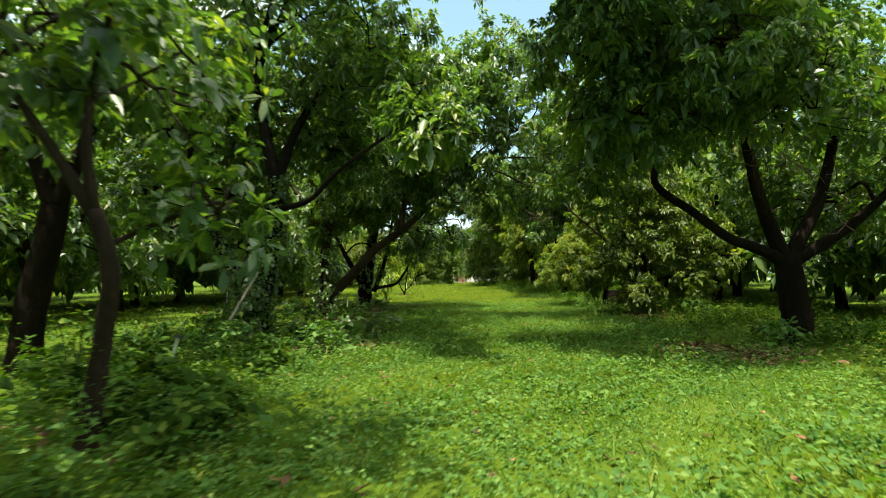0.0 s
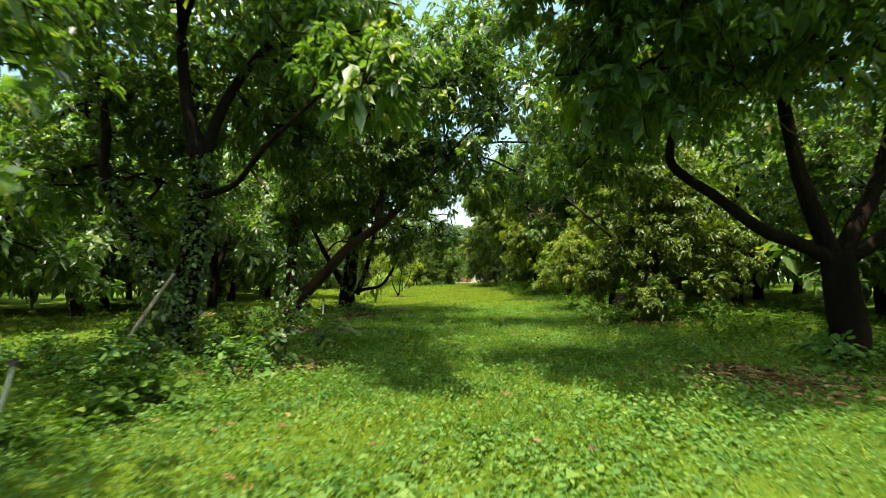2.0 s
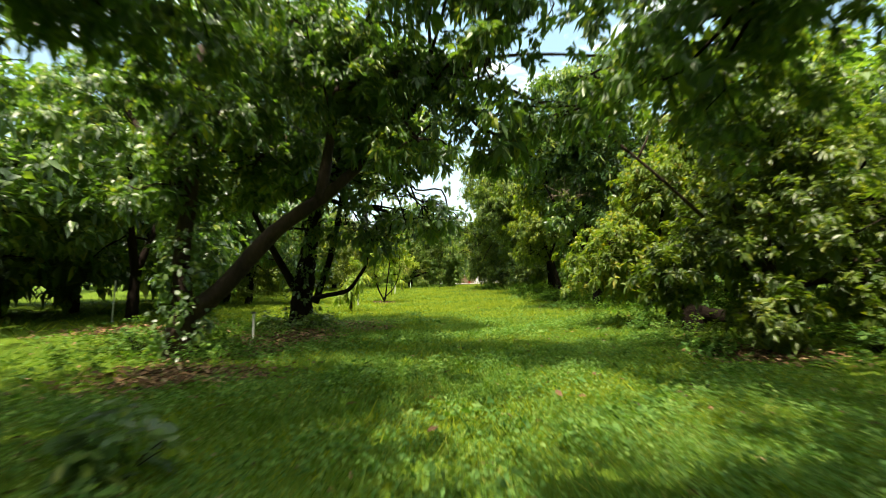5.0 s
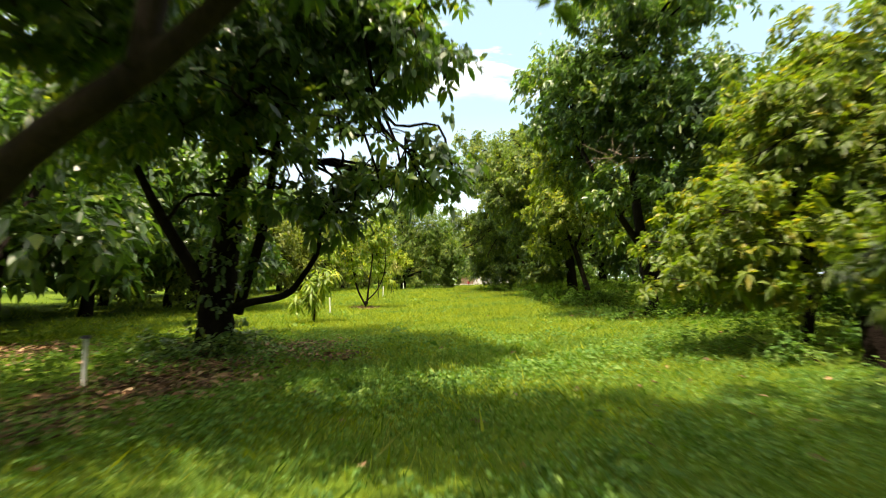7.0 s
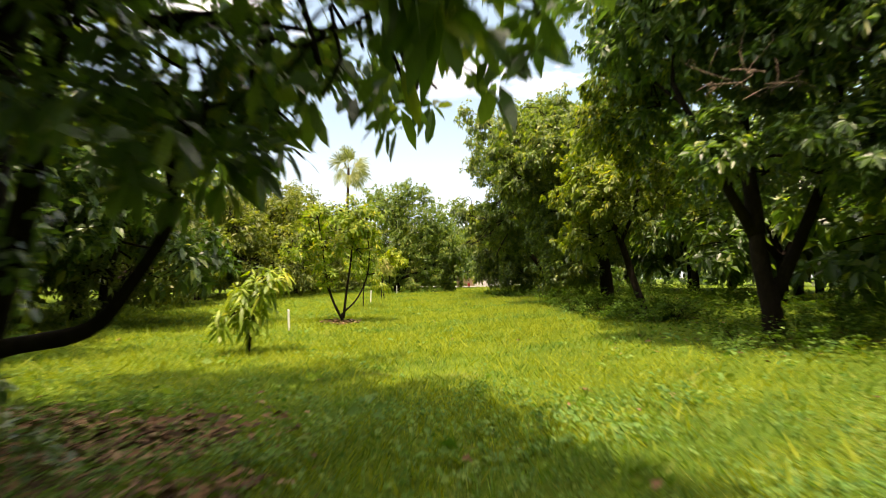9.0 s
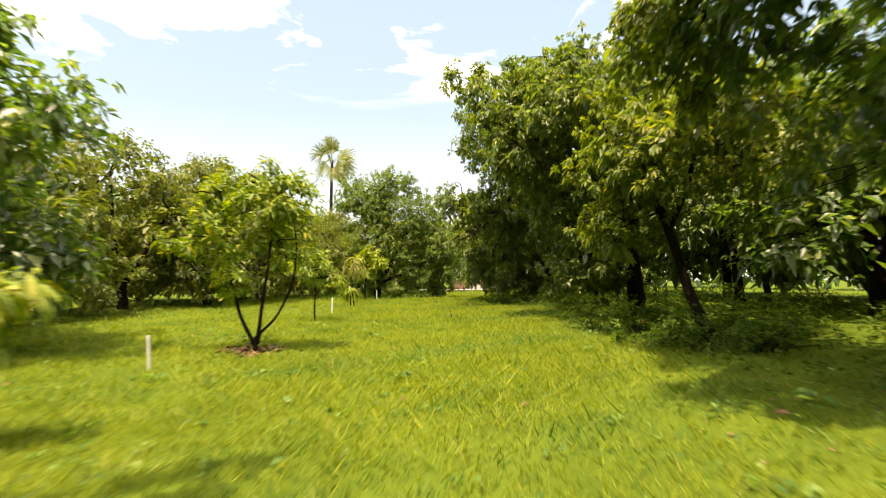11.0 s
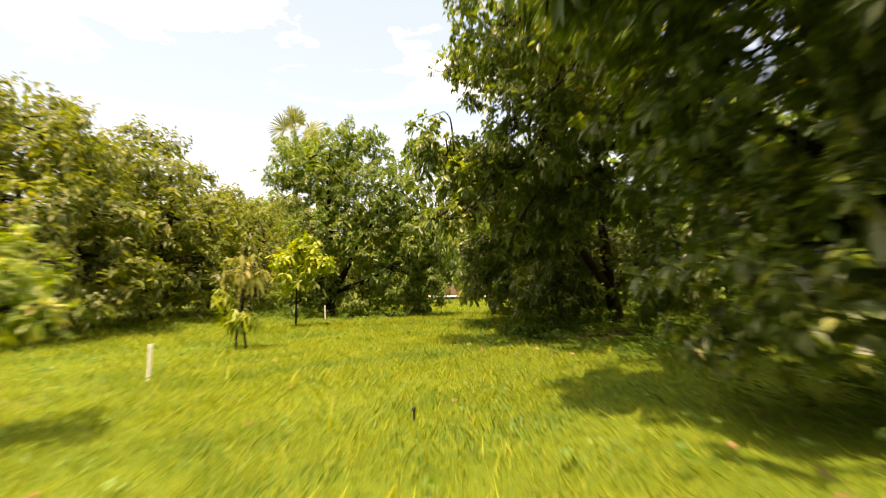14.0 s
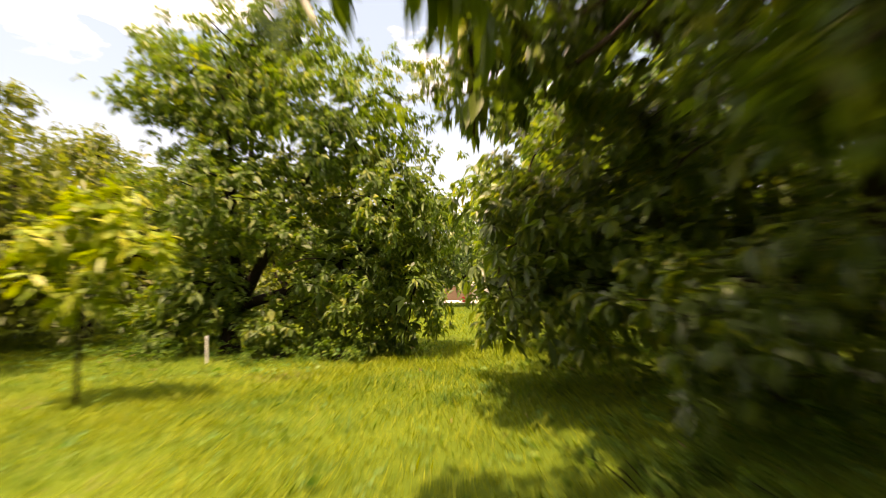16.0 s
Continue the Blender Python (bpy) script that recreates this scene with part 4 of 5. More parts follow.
hero("mango_tree", "very large old mango tree with a dense hanging crown", (7.4, 43.2),
     [(7.35, 43.2, 1.0), (7.2, 43.2, 2.4)], 0.3,
     [([(7.2, 43.2, 2.2), (6.3, 43.2, 4.2), (5.6, 43.2, 6.6)], 0.22, 0.08), ([(7.2, 43.2, 2.1), (6.2, 43.2, 2.8), (5.2, 43.4, 3.6)], 0.16, 0.05), ([(7.25, 43.2, 2.3), (7.6, 43.1, 4.4), (7.6, 43.0, 7.0)], 0.2, 0.08), ([(7.25, 43.2, 2.2), (8.4, 43.0, 3.2), (9.6, 43.0, 4.6)], 0.16, 0.06)],
     [(3.2, 43.3, 7.3, 0.9, 1.2, 1.3, 130, 0), (5.5, 43.3, 7.1, 2.0, 2.2, 2.1, 560, 0), (5.0, 43.4, 4.2, 1.5, 1.8, 1.6, 420, 1), (5.3, 43.7, 1.9, 1.2, 1.4, 1.2, 150, 1), (5.5, 42.3, 1.8, 0.9, 0.8, 0.9, 110, 1), (3.4, 43.0, 5.3, 1.0, 1.0, 1.1, 200, 0), (4.6, 43.0, 6.9, 1.3, 1.3, 1.2, 200, 0), (4.8, 41.1, 6.4, 1.6, 1.2, 1.1, 240, 0), (7.8, 43.0, 7.2, 2.6, 2.6, 2.1, 460, 2), (6.6, 41.9, 3.6, 1.8, 1.4, 1.5, 220, 1), (6.7, 43.4, 1.4, 1.2, 1.0, 0.8, 120, 1),
      (9.5, 43.0, 4.6, 2.0, 2.2, 1.9, 260, 3)], seed=21, fine=False, leaves=22, size=0.18, slim=0.42, leaf=LEAF_MID, group=ROW)
hero("mango_tree", "large dark mango tree with boughs hanging to the ground", (7.2, 54.2),
     [(7.1, 54.2, 0.5), (6.95, 54.1, 1.2)], 0.26,
     [([(6.95, 54.1, 1.0), (5.4, 52.3, 2.6), (3.9, 50.0, 4.2)], 0.17, 0.06), ([(6.95, 54.1, 1.0), (6.4, 53.0, 3.4), (5.8, 51.4, 6.0)], 0.2, 0.08), ([(7.0, 54.1, 1.0), (7.4, 52.2, 2.2), (7.6, 49.9, 3.6)], 0.14, 0.05),
      ([(6.95, 54.1, 0.9), (5.8, 54.7, 1.5), (4.5, 55.4, 2.4)], 0.12, 0.05)],
     # Lobes above 9 m are unseen, added to darken the boughs beneath.
     [(4.3, 49.9, 5.2, 1.8, 1.8, 1.7, 480, 0), (3.2, 50.4, 8.2, 1.5, 1.6, 1.7, 330, 1), (1.5, 50.3, 4.5, 0.7, 0.8, 1.2, 110, 0), (4.4, 51.6, 3.7, 1.3, 1.0, 1.1, 210, 0), (2.6, 53.2, 4.6, 0.7, 0.9, 1.4, 110, 0), (3.3, 53.9, 4.4, 1.0, 0.9, 1.3, 190, 0), (2.05, 53.4, 4.0, 0.5, 0.7, 1.1, 70, 0), (8.8, 47.6, 7.1, 1.6, 1.5, 1.1, 130, 2), (6.9, 47.1, 2.6, 0.9, 0.8, 0.8, 64, 2), (2.4, 49.6, 3.7, 0.9, 0.7, 0.8, 80, 0), (1.95, 49.7, 2.85, 0.75, 0.4, 0.35, 34, 0), (5.2, 50.6, 3.4, 1.3, 1.0, 1.2, 200, 0), (4.6, 54.4, 2.5, 1.3, 1.3, 1.3, 240, 3), (2.95, 55.3, 2.2, 0.8, 0.8, 1.2, 110, 3), (3.9, 55.6, 1.2, 1.4, 1.5, 0.9, 240, 3), (5.7, 54.6, 1.2, 1.2, 1.0, 0.9, 150, 3), (3.4, 50.0, 2.5, 0.4, 0.3, 0.5, 14, 0), (4.9, 48.0, 6.5, 1.4, 1.2, 0.9, 80, 0), (4.7, 47.2, 6.5, 1.6, 1.2, 0.8, 240, 0), (5.2, 47.4, 9.4, 2.6, 1.8, 0.8, 300, 1), (3.4, 53.0, 8.0, 1.8, 1.5, 0.9, 280, 1), (5.6, 53.6, 8.3, 2.0, 1.6, 0.9, 240, 1), (2.6, 48.2, 9.2, 1.4, 1.2, 0.7, 130, 1), (6.3, 49.3, 5.5, 1.8, 1.3, 1.4, 330, 1), (6.8, 56.0, 2.0, 1.7, 1.2, 1.6, 260, 3), (7.0, 51.2, 1.3, 1.0, 1.0, 1.0, 110, 2), (4.0, 56.0, 2.4, 1.7, 2.0, 1.9, 500, 3), (5.8, 51.2, 7.2, 2.6, 2.5, 2.2, 420, 1), (7.6, 49.9, 3.9, 2.0, 1.8, 1.7, 340, 2),
      (7.0, 49.4, 1.7, 1.3, 0.9, 1.1, 190, 2), (4.9, 52.6, 1.2, 1.2, 0.9, 0.9, 160, 3), (4.9, 53.7, 3.6, 1.5, 1.6, 1.4, 280, 0), (7.0, 54.6, 3.0, 1.9, 1.6, 1.5, 240, 3)], seed=22, leaves=13, size=0.205, fine=False, core=0.1, bark=BARK_PALE, slim=0.42, leaf=LEAF_MID, group=ROW)
hero("mango_tree", "broad mango tree at the avenue's far end", (6.9, 60.0),
     [(6.85, 60.0, 0.6), (6.7, 60.0, 1.4)], 0.28,
     [([(6.7, 60.0, 1.2), (5.7, 59.8, 2.2), (4.6, 59.6, 3.2)], 0.14, 0.06), ([(6.75, 60.0, 1.2), (6.3, 60.0, 3.4), (5.9, 60.0, 5.4)], 0.17, 0.07), ([(6.75, 60.0, 1.2), (7.7, 60.0, 2.6), (8.3, 60.0, 4.0)], 0.13, 0.06)],
     [(4.8, 59.6, 2.8, 1.7, 2.0, 2.0, 420, 0), (5.8, 60.0, 5.6, 2.5, 2.5, 2.0, 450, 1), (8.3, 60.0, 4.0, 2.3, 2.3, 2.2, 300, 2)], seed=23, group=ROW, twigs=False, fine=False, size=0.26, slim=0.4, leaves=14)
hero("mango_tree", "big sunlit mango tree with a full crown to the ground", (-3.3, 60.5),
     [(-3.25, 60.5, 0.6), (-3.1, 60.5, 1.3)], 0.26,
     [([(-3.1, 60.5, 1.1), (-1.9, 60.2, 3.2), (-0.7, 60.0, 5.4)], 0.16, 0.06), ([(-3.1, 60.5, 1.1), (-3.3, 60.5, 4.0), (-3.4, 60.5, 7.0)], 0.15, 0.06), ([(-3.1, 60.5, 1.1), (-1.1, 60.0, 1.8), (0.7, 59.8, 3.0)], 0.13, 0.05)],
     [(-5.0, 61.3, 7.0, 1.5, 1.4, 1.5, 220, 1), (-3.7, 60.5, 6.4, 2.1, 2.1, 1.7, 520, 1), (-0.6, 60.0, 5.3, 2.1, 2.1, 1.7, 560, 0), (0.6, 59.8, 3.3, 1.5, 1.6, 1.7, 380, 2), (-3.1, 59.9, 3.6, 2.3, 1.3, 1.8, 480, 1), (-2.2, 60.4, 7.6, 1.5, 1.6, 0.9, 200, 1), (1.1, 59.4, 1.4, 0.7, 0.7, 1.0, 90, 2), (-0.5, 59.6, 2.1, 1.8, 1.1, 1.3, 310, 2),
      (-3.9, 60.3, 1.5, 1.8, 1.0, 1.0, 220, 1), (-1.7, 60.0, 0.8, 1.3, 0.8, 0.7, 140, 2), (0.4, 59.8, 0.7, 1.0, 0.8, 0.7, 110, 2), (-4.5, 60.4, 0.8, 1.2, 0.8, 0.7, 110, 1)], seed=24, leaf=LEAF_FRESH, group=ROW, twigs=False, fine=False, size=0.17, slim=0.4, leaves=14, low=0.05)

# saplings planted in the gap of the western row
YOUNG = "saplings in the open gap"
hero("mango_sapling", "young mango sapling with long hanging pale leaves", (-3.3, 30.6),
     [(-3.25, 30.6, 0.5), (-3.2, 30.6, 1.0)], 0.03, [([(-3.2, 30.6, 0.9), (-3.15, 30.6, 1.25), (-3.15, 30.6, 1.6)], 0.022, 0.015)],
     [(-3.35, 30.6, 0.95, 0.42, 0.45, 0.42, 36, 0), (-3.0, 30.6, 1.45, 0.36, 0.4, 0.3, 28, 0), (-3.7, 30.55, 0.75, 0.28, 0.3, 0.3, 14, 0)], leaves=11, size=0.27, leaf=LEAF_YOUNG, seed=31, slim=0.2, droop=1.0, group=YOUNG, subs=3, core=0)
hero("mango_sapling", "young multi-stemmed mango tree with an open upright crown", (-2.68, 36.6),
     [(-2.68, 36.6, 0.15), (-2.66, 36.6, 0.35)], 0.06,
     [([(-2.7, 36.6, 0.2), (-3.0, 36.6, 0.8), (-3.2, 36.6, 1.6), (-3.3, 36.6, 2.4), (-3.45, 36.6, 3.3)], 0.045, 0.02), ([(-2.64, 36.6, 0.2), (-2.55, 36.6, 1.0), (-2.4, 36.6, 2.2), (-2.4, 36.6, 3.4)], 0.045, 0.02),
      ([(-2.6, 36.6, 0.4), (-2.2, 36.5, 0.8), (-1.9, 36.5, 1.5), (-1.85, 36.5, 2.3), (-2.0, 36.5, 3.1)], 0.03, 0.015)],
     [(-2.7, 36.6, 3.5, 0.6, 0.6, 0.4, 76, 1), (-3.4, 36.6, 3.3, 0.55, 0.6, 0.5, 76, 0), (-2.0, 36.5, 3.15, 0.5, 0.55, 0.5, 66, 2), (-3.3, 36.6, 2.35, 0.65, 0.65, 0.55, 70, 0), (-2.2, 36.6, 2.3, 0.65, 0.65, 0.55, 66, 1), (-2.75, 36.6, 2.9, 0.6, 0.6, 0.5, 60, 1), (-3.15, 36.5, 1.5, 0.4, 0.4, 0.4, 26, 0)],
     leaves=11, size=0.2, leaf=LEAF_YOUNG, seed=32, slim=0.27, droop=0.35, core=0, group=YOUNG, subs=4)
hero("mango_sapling", "thin mango sapling with a small round crown", (-3.0, 42.8),
     [(-3.02, 42.8, 0.5), (-2.98, 42.8, 1.0)], 0.028, [([(-2.98, 42.8, 0.9), (-3.05, 42.8, 1.4), (-3.1, 42.8, 1.9)], 0.022, 0.012)],
     [(-3.15, 42.8, 1.75, 0.85, 0.8, 0.5, 90, 0), (-2.75, 42.8, 1.45, 0.6, 0.6, 0.35, 40, 0), (-3.3, 42.8, 2.15, 0.5, 0.5, 0.35, 36, 0)], leaves=9, size=0.18, core=0, leaf=LEAF_YOUNG, seed=33, slim=0.28, group=YOUNG, subs=4)
hero("mango_sapling", "spindly mango sapling with yellow and withered hanging leaves", (-3.1, 49.65),
     [(-3.1, 49.65, 0.4), (-3.13, 49.8, 0.8)], 0.03, [([(-3.16, 50.02, 0.7), (-3.15, 50.1, 1.3), (-3.1, 50.15, 2.0)], 0.024, 0.012), ([(-3.16, 50.02, 0.7), (-3.35, 50.05, 1.1), (-3.55, 50.05, 1.5)], 0.016, 0.009)],
     [(-3.12, 50.0, 0.8, 0.4, 0.35, 0.25, 30, 0), (-3.6, 50.05, 1.3, 0.22, 0.22, 0.3, 14, 1)], leaves=8, size=0.22, leaf=LEAF_YELLOW, seed=34, slim=0.3, droop=1.1, group=YOUNG, subs=2)
hero("mango_sapling", "thin mango sapling with withered pale hanging leaves", (-2.95, 49.95),
     [(-3.07, 49.95, 0.7), (-3.05, 49.95, 1.3)], 0.03, [([(-3.05, 49.95, 1.2), (-3.08, 49.95, 1.7), (-3.05, 49.95, 2.3)], 0.024, 0.012)],
     [(-3.05, 49.95, 2.0, 0.5, 0.5, 0.45, 24, 0)], leaves=8, size=0.25, leaf=LEAF_WITHERED, seed=36, slim=0.26, droop=1.3, group=YOUNG, subs=3)
hero("mango_sapling", "young mango tree with bright yellow-green new leaves", (-3.3, 55.3),
     [(-3.3, 55.3, 0.6), (-3.28, 55.3, 1.3)], 0.035, [([(-3.28, 55.3, 1.2), (-3.25, 55.3, 1.8), (-3.2, 55.3, 2.5)], 0.028, 0.014)],
     [(-3.0, 55.3, 2.75, 0.5, 0.5, 0.35, 40, 0), (-3.7, 55.3, 2.3, 0.55, 0.6, 0.3, 36, 0), (-2.55, 55.3, 2.1, 0.5, 0.5, 0.3, 30, 0), (-3.3, 55.3, 1.6, 0.6, 0.6, 0.35, 26, 0)], core=0, leaves=9, size=0.27, leaf=LEAF_YELLOW, seed=35, slim=0.32, droop=0.5, group=YOUNG, subs=4)

# ---- the orchard round about ----
orchard_tree = tree("mango_tree", "mango tree of the orchard's outer rows", "tree", (-13.0, 3.0), [(0, 0, -0.1), (0.1, 0, 0.8), (0.15, 0.05, 1.7)], 0.22,
    [([(0.15, 0.05, 1.5), (-0.9, 0.3, 3.0), (-1.8, 0.5, 4.6)], 0.15, 0.06), ([(0.15, 0.05, 1.5), (0.9, -0.5, 3.2), (1.6, -0.9, 4.8)], 0.15, 0.06), ([(0.15, 0.05, 1.6), (0.2, 0.8, 3.6), (0.2, 1.4, 5.8)], 0.14, 0.06)],
    [(-2.2, 0.4, 4.8, 2.2, 2.3, 1.8, 200, 0), (2.1, -0.9, 4.9, 2.2, 2.2, 1.8, 200, 1), (0.2, 1.2, 6.6, 2.4, 2.3, 1.7, 200, 2), (0.0, -1.8, 3.3, 2.2, 1.4, 1.4, 150, 1), (0.4, 2.0, 3.3, 2.2, 1.4, 1.4, 150, 2), (0.0, -1.7, 6.3, 2.4, 1.7, 1.2, 120, 1),
     (-2.6, -0.2, 2.1, 1.2, 1.6, 1.1, 90, 0), (2.7, 0.6, 2.1, 1.2, 1.6, 1.1, 90, 1)],
    leaves=6, size=0.38, core=0.22, slim=0.48, fine=False, seed=41, twigs=False, subs=4, group="orchard trees")
hedge_tree = tree("mango_tree", "lush low-branched mango tree in full sun", "tree", (-11.5, 37.5), [(0, 0, -0.1), (0.05, 0, 0.5), (0.1, 0.05, 1.0)], 0.2,
    [([(0.1, 0.05, 0.8), (-0.9, 0.3, 2.2), (-1.7, 0.5, 3.6)], 0.13, 0.06), ([(0.1, 0.05, 0.8), (0.9, -0.5, 2.2), (1.7, -0.8, 3.4)], 0.13, 0.06), ([(0.1, 0.05, 0.9), (0.2, 0.5, 2.8), (0.2, 0.8, 4.6)], 0.12, 0.06)],
    [(0.1, 0.2, 5.6, 1.2, 1.2, 0.95, 130, 2), (-1.3, 0.5, 4.7, 1.15, 1.2, 0.95, 130, 0), (1.4, -0.1, 4.6, 1.2, 1.2, 0.95, 130, 1), (0.1, -1.4, 4.5, 1.2, 1.1, 0.9, 130, 1), (0.2, 1.6, 4.4, 1.2, 1.1, 0.9, 110, 2),
     (-2.0, -0.6, 3.2, 1.1, 1.1, 0.9, 120, 0), (2.1, -0.7, 3.1, 1.1, 1.1, 0.9, 120, 1), (-0.8, -2.0, 3.0, 1.15, 1.0, 0.9, 120, 0), (1.0, -2.0, 2.9, 1.1, 1.0, 0.9, 110, 1), (-2.0, 1.2, 3.0, 1.1, 1.1, 0.9, 100, 0), (2.0, 1.3, 2.9, 1.1, 1.1, 0.9, 100, 1), (0.2, 2.3, 2.8, 1.1, 1.0, 0.9, 90, 2),
     (-2.5, 0.2, 1.5, 1.0, 1.1, 0.95, 100, 0), (2.6, 0.2, 1.4, 1.0, 1.1, 0.95, 100, 1), (-1.6, -2.2, 1.4, 1.1, 0.9, 0.95, 100, 0), (0.3, -2.5, 1.3, 1.1, 0.9, 0.9, 100, 1), (1.9, -2.0, 1.4, 1.0, 0.9, 0.9, 100, 1), (0.3, 2.6, 1.4, 1.4, 0.9, 0.9, 90, 2)],
    leaves=6, size=0.21, solid=0.68, low=0.05, core=0.15, slim=0.42, fine=False, seed=42, leaf=LEAF_OLIVE, twigs=False, subs=2, group="orchard trees")


far_tree = tree("mango_tree", "mango tree in the far rows of the orchard", "tree", (-26.0, 10.0), [(0, 0, -0.1), (0.1, 0, 0.8), (0.1, 0.05, 1.7)], 0.22,
    [([(0.1, 0.05, 1.5), (-0.8, 0.3, 3.0), (-1.7, 0.5, 4.4)], 0.14, 0.06), ([(0.1, 0.05, 1.5), (0.9, -0.4, 3.2), (1.6, -0.7, 4.6)], 0.14, 0.06)],
    [(-1.9, 0.4, 4.8, 2.3, 2.6, 2.0, 130, 0), (1.9, -0.6, 4.8, 2.3, 2.6, 2.0, 130, 1), (0.0, 0.2, 6.6, 2.2, 2.2, 1.4, 90, 0), (-0.5, -1.9, 2.6, 2.6, 1.4, 1.5, 110, 0), (0.5, 1.9, 2.6, 2.6, 1.4, 1.5, 110, 1)],
    leaves=5, size=0.66, slim=0.5, fine=False, seed=43, twigs=False, subs=3, core=0.25, group="orchard trees")


def plant(ob, x, y, turn, scale):
    c = copy_thing(ob, pose(x, y, float(ground_z(x, y)) - 0.05, 0, 0, turn) @ Matrix.Scale(scale, 4))
    return c


OUTER = [(-9.7, 36.0), (-12.3, 33.5), (-14, 10), (-13, 17), (-14.3, 23.5), (-16, 32), (-23, 17), (-22, 28),
         (15, 3), (16, 12), (13.8, 15.4), (13.4, 41.0), (13.6, 48.4), (15, 20), (15.5, 28), (15, 36), (16, 44), (15, 52), (14, 60), (24, 44),
         (-15.3, 5), (-10.8, 27.8), (-15.5, 39.3), (-20, 3), (-20.5, 11), (-19.5, 22.5), (-20.5, 37), (-26, 24), (-27, 34),
         (-16.5, 28.5), (-17.5, 14.5), (12.2, 23.8), (12.4, 31), (12.2, 55), (20, 8), (20.5, 17), (20, 25), (20.5, 33), (20, 40), (20.5, 49), (20, 57),
         # The first three stand behind the start, never in view, added for shade.
         (-5.5, -1.8), (8, -3), (0, -11), (8.6, 68), (12, 76), (0.2, 82.5), (7.4, 81), (3.6, 99), (-11, 76), (-17.5, 58), (-18.5, 47)]
for i, (x, y) in enumerate(OUTER):
    plant(far_tree if abs(x) > 14.6 or y < 0 else orchard_tree, x, y, (i * 67) % 360, 0.9 + 0.28 * ((i * 37) % 10) / 10)
SUNNY = [(-9.4, 64.5), (-14.0, 43.5), (-13.2, 49.5), (-12.6, 56.0), (-12.4, 61.5), (-11.0, 52.8), (-10.4, 59.0), (-11.6, 67.5), (-8.3, 70.5), (-5.2, 71.5), (-2.4, 73.5)]
for i, (x, y) in enumerate(SUNNY):
    plant(hedge_tree, x, y, (i * 83 + 20) % 360, (1.1 if y < 60 else 1.05) + 0.22 * ((i * 53) % 10) / 10)


def far_woods():
    """The closed belt of trees round the orchard, too far off to tell apart."""
    rng = np.random.RandomState(71)
    s = Soup()
    n = 4600
    u = rng.uniform(0, 1, n)
    a = u * 2 * math.pi
    rx, ry = 29 + 7 * rng.uniform(0, 1, n), 66 + 8 * rng.uniform(0, 1, n)
    x, y = rx * np.cos(a), 44 + ry * np.sin(a)
    top = 6.5 + 1.6 * np.sin(9 * a) + 1.0 * np.sin(23 * a + 1) + 0.7 * np.sin(57 * a)
    z = ground_z(x, y) + rng.uniform(0.02, 1.0, n) ** 0.8 * top
    c = np.stack([x, y, z], axis=1)
    inward = np.stack([-np.cos(a), -np.sin(a), np.full(n, 0.5)], axis=1)
    rosettes(s, rng, c, inward + rng.normal(size=(n, 3)) * 0.4, 6, 1.3, False, 0.5, 0.4)
    return tagged(new("far_woods", s.mesh("far_woods", LEAF_DARK)), "closed belt of distant orchard trees", "woods", kind="stuff")


far_woods()


def palm():
    """A fan palm far behind the trees."""
    rng = np.random.RandomState(51)
    x, y, h = -11.5, 84.0, 14.6
    root = empty("fan_palm", (x, y, float(ground_z(x, y)) - 0.05), "tall fan palm rising behind the mango trees", "palm")
    s = Soup()
    tube(s, [(0, 0, -0.1), (0.1, 0, 5), (0.0, 0.1, 9), (0.1, 0.1, h)], 0.22, 0.15, 10, 8, 0.05, rng, flare=0.3)
    part_mesh("trunk", s.mesh("trunk", BARK_PALE, True), root)
    for k in range(22):
        s = Soup()
        a, e = k * 2.4, radians(-60 + 145 * ((k * 9) % 22) / 21)
        d = Vector((math.cos(a) * math.cos(e), math.sin(a) * math.cos(e), math.sin(e)))
        o = Vector((0.1, 0.1, h))
        hub = o + d * rng.uniform(1.1, 1.6)
        tube(s, [tuple(o), tuple(o + d * 0.5 + Vector((0, 0, 0.06))), tuple(hub)], 0.025, 0.014, 4, 2)
        side = d.cross(Vector((0, 0, 1))).normalized()
        up, turn = side.cross(d), rng.uniform(0.5, 1.2) * (1 if k % 2 else -1)
        side, flat = side * math.cos(turn) + up * math.sin(turn), up * math.cos(turn) - side * math.sin(turn)
        n = 28
        q = np.linspace(-1.75, 1.75, n) + rng.normal(0, 0.05, n)
        way = np.array([tuple(d * math.cos(w) + side * math.sin(w)) for w in q])
        nor = np.repeat(np.array([tuple(flat)]), n, axis=0) + rng.normal(0, 0.25, (n, 3))
        leaf_soup(s, np.repeat(np.array([tuple(hub)]), n, axis=0), way, nor, (1.85 - 0.22 * q * q) * rng.uniform(0.9, 1.1, n), np.full(n, 0.095), rng.uniform(0.15, 0.4, n))
        part_mesh("frond", s.mesh("frond", LEAF_PALM), root)
    return root


palm()


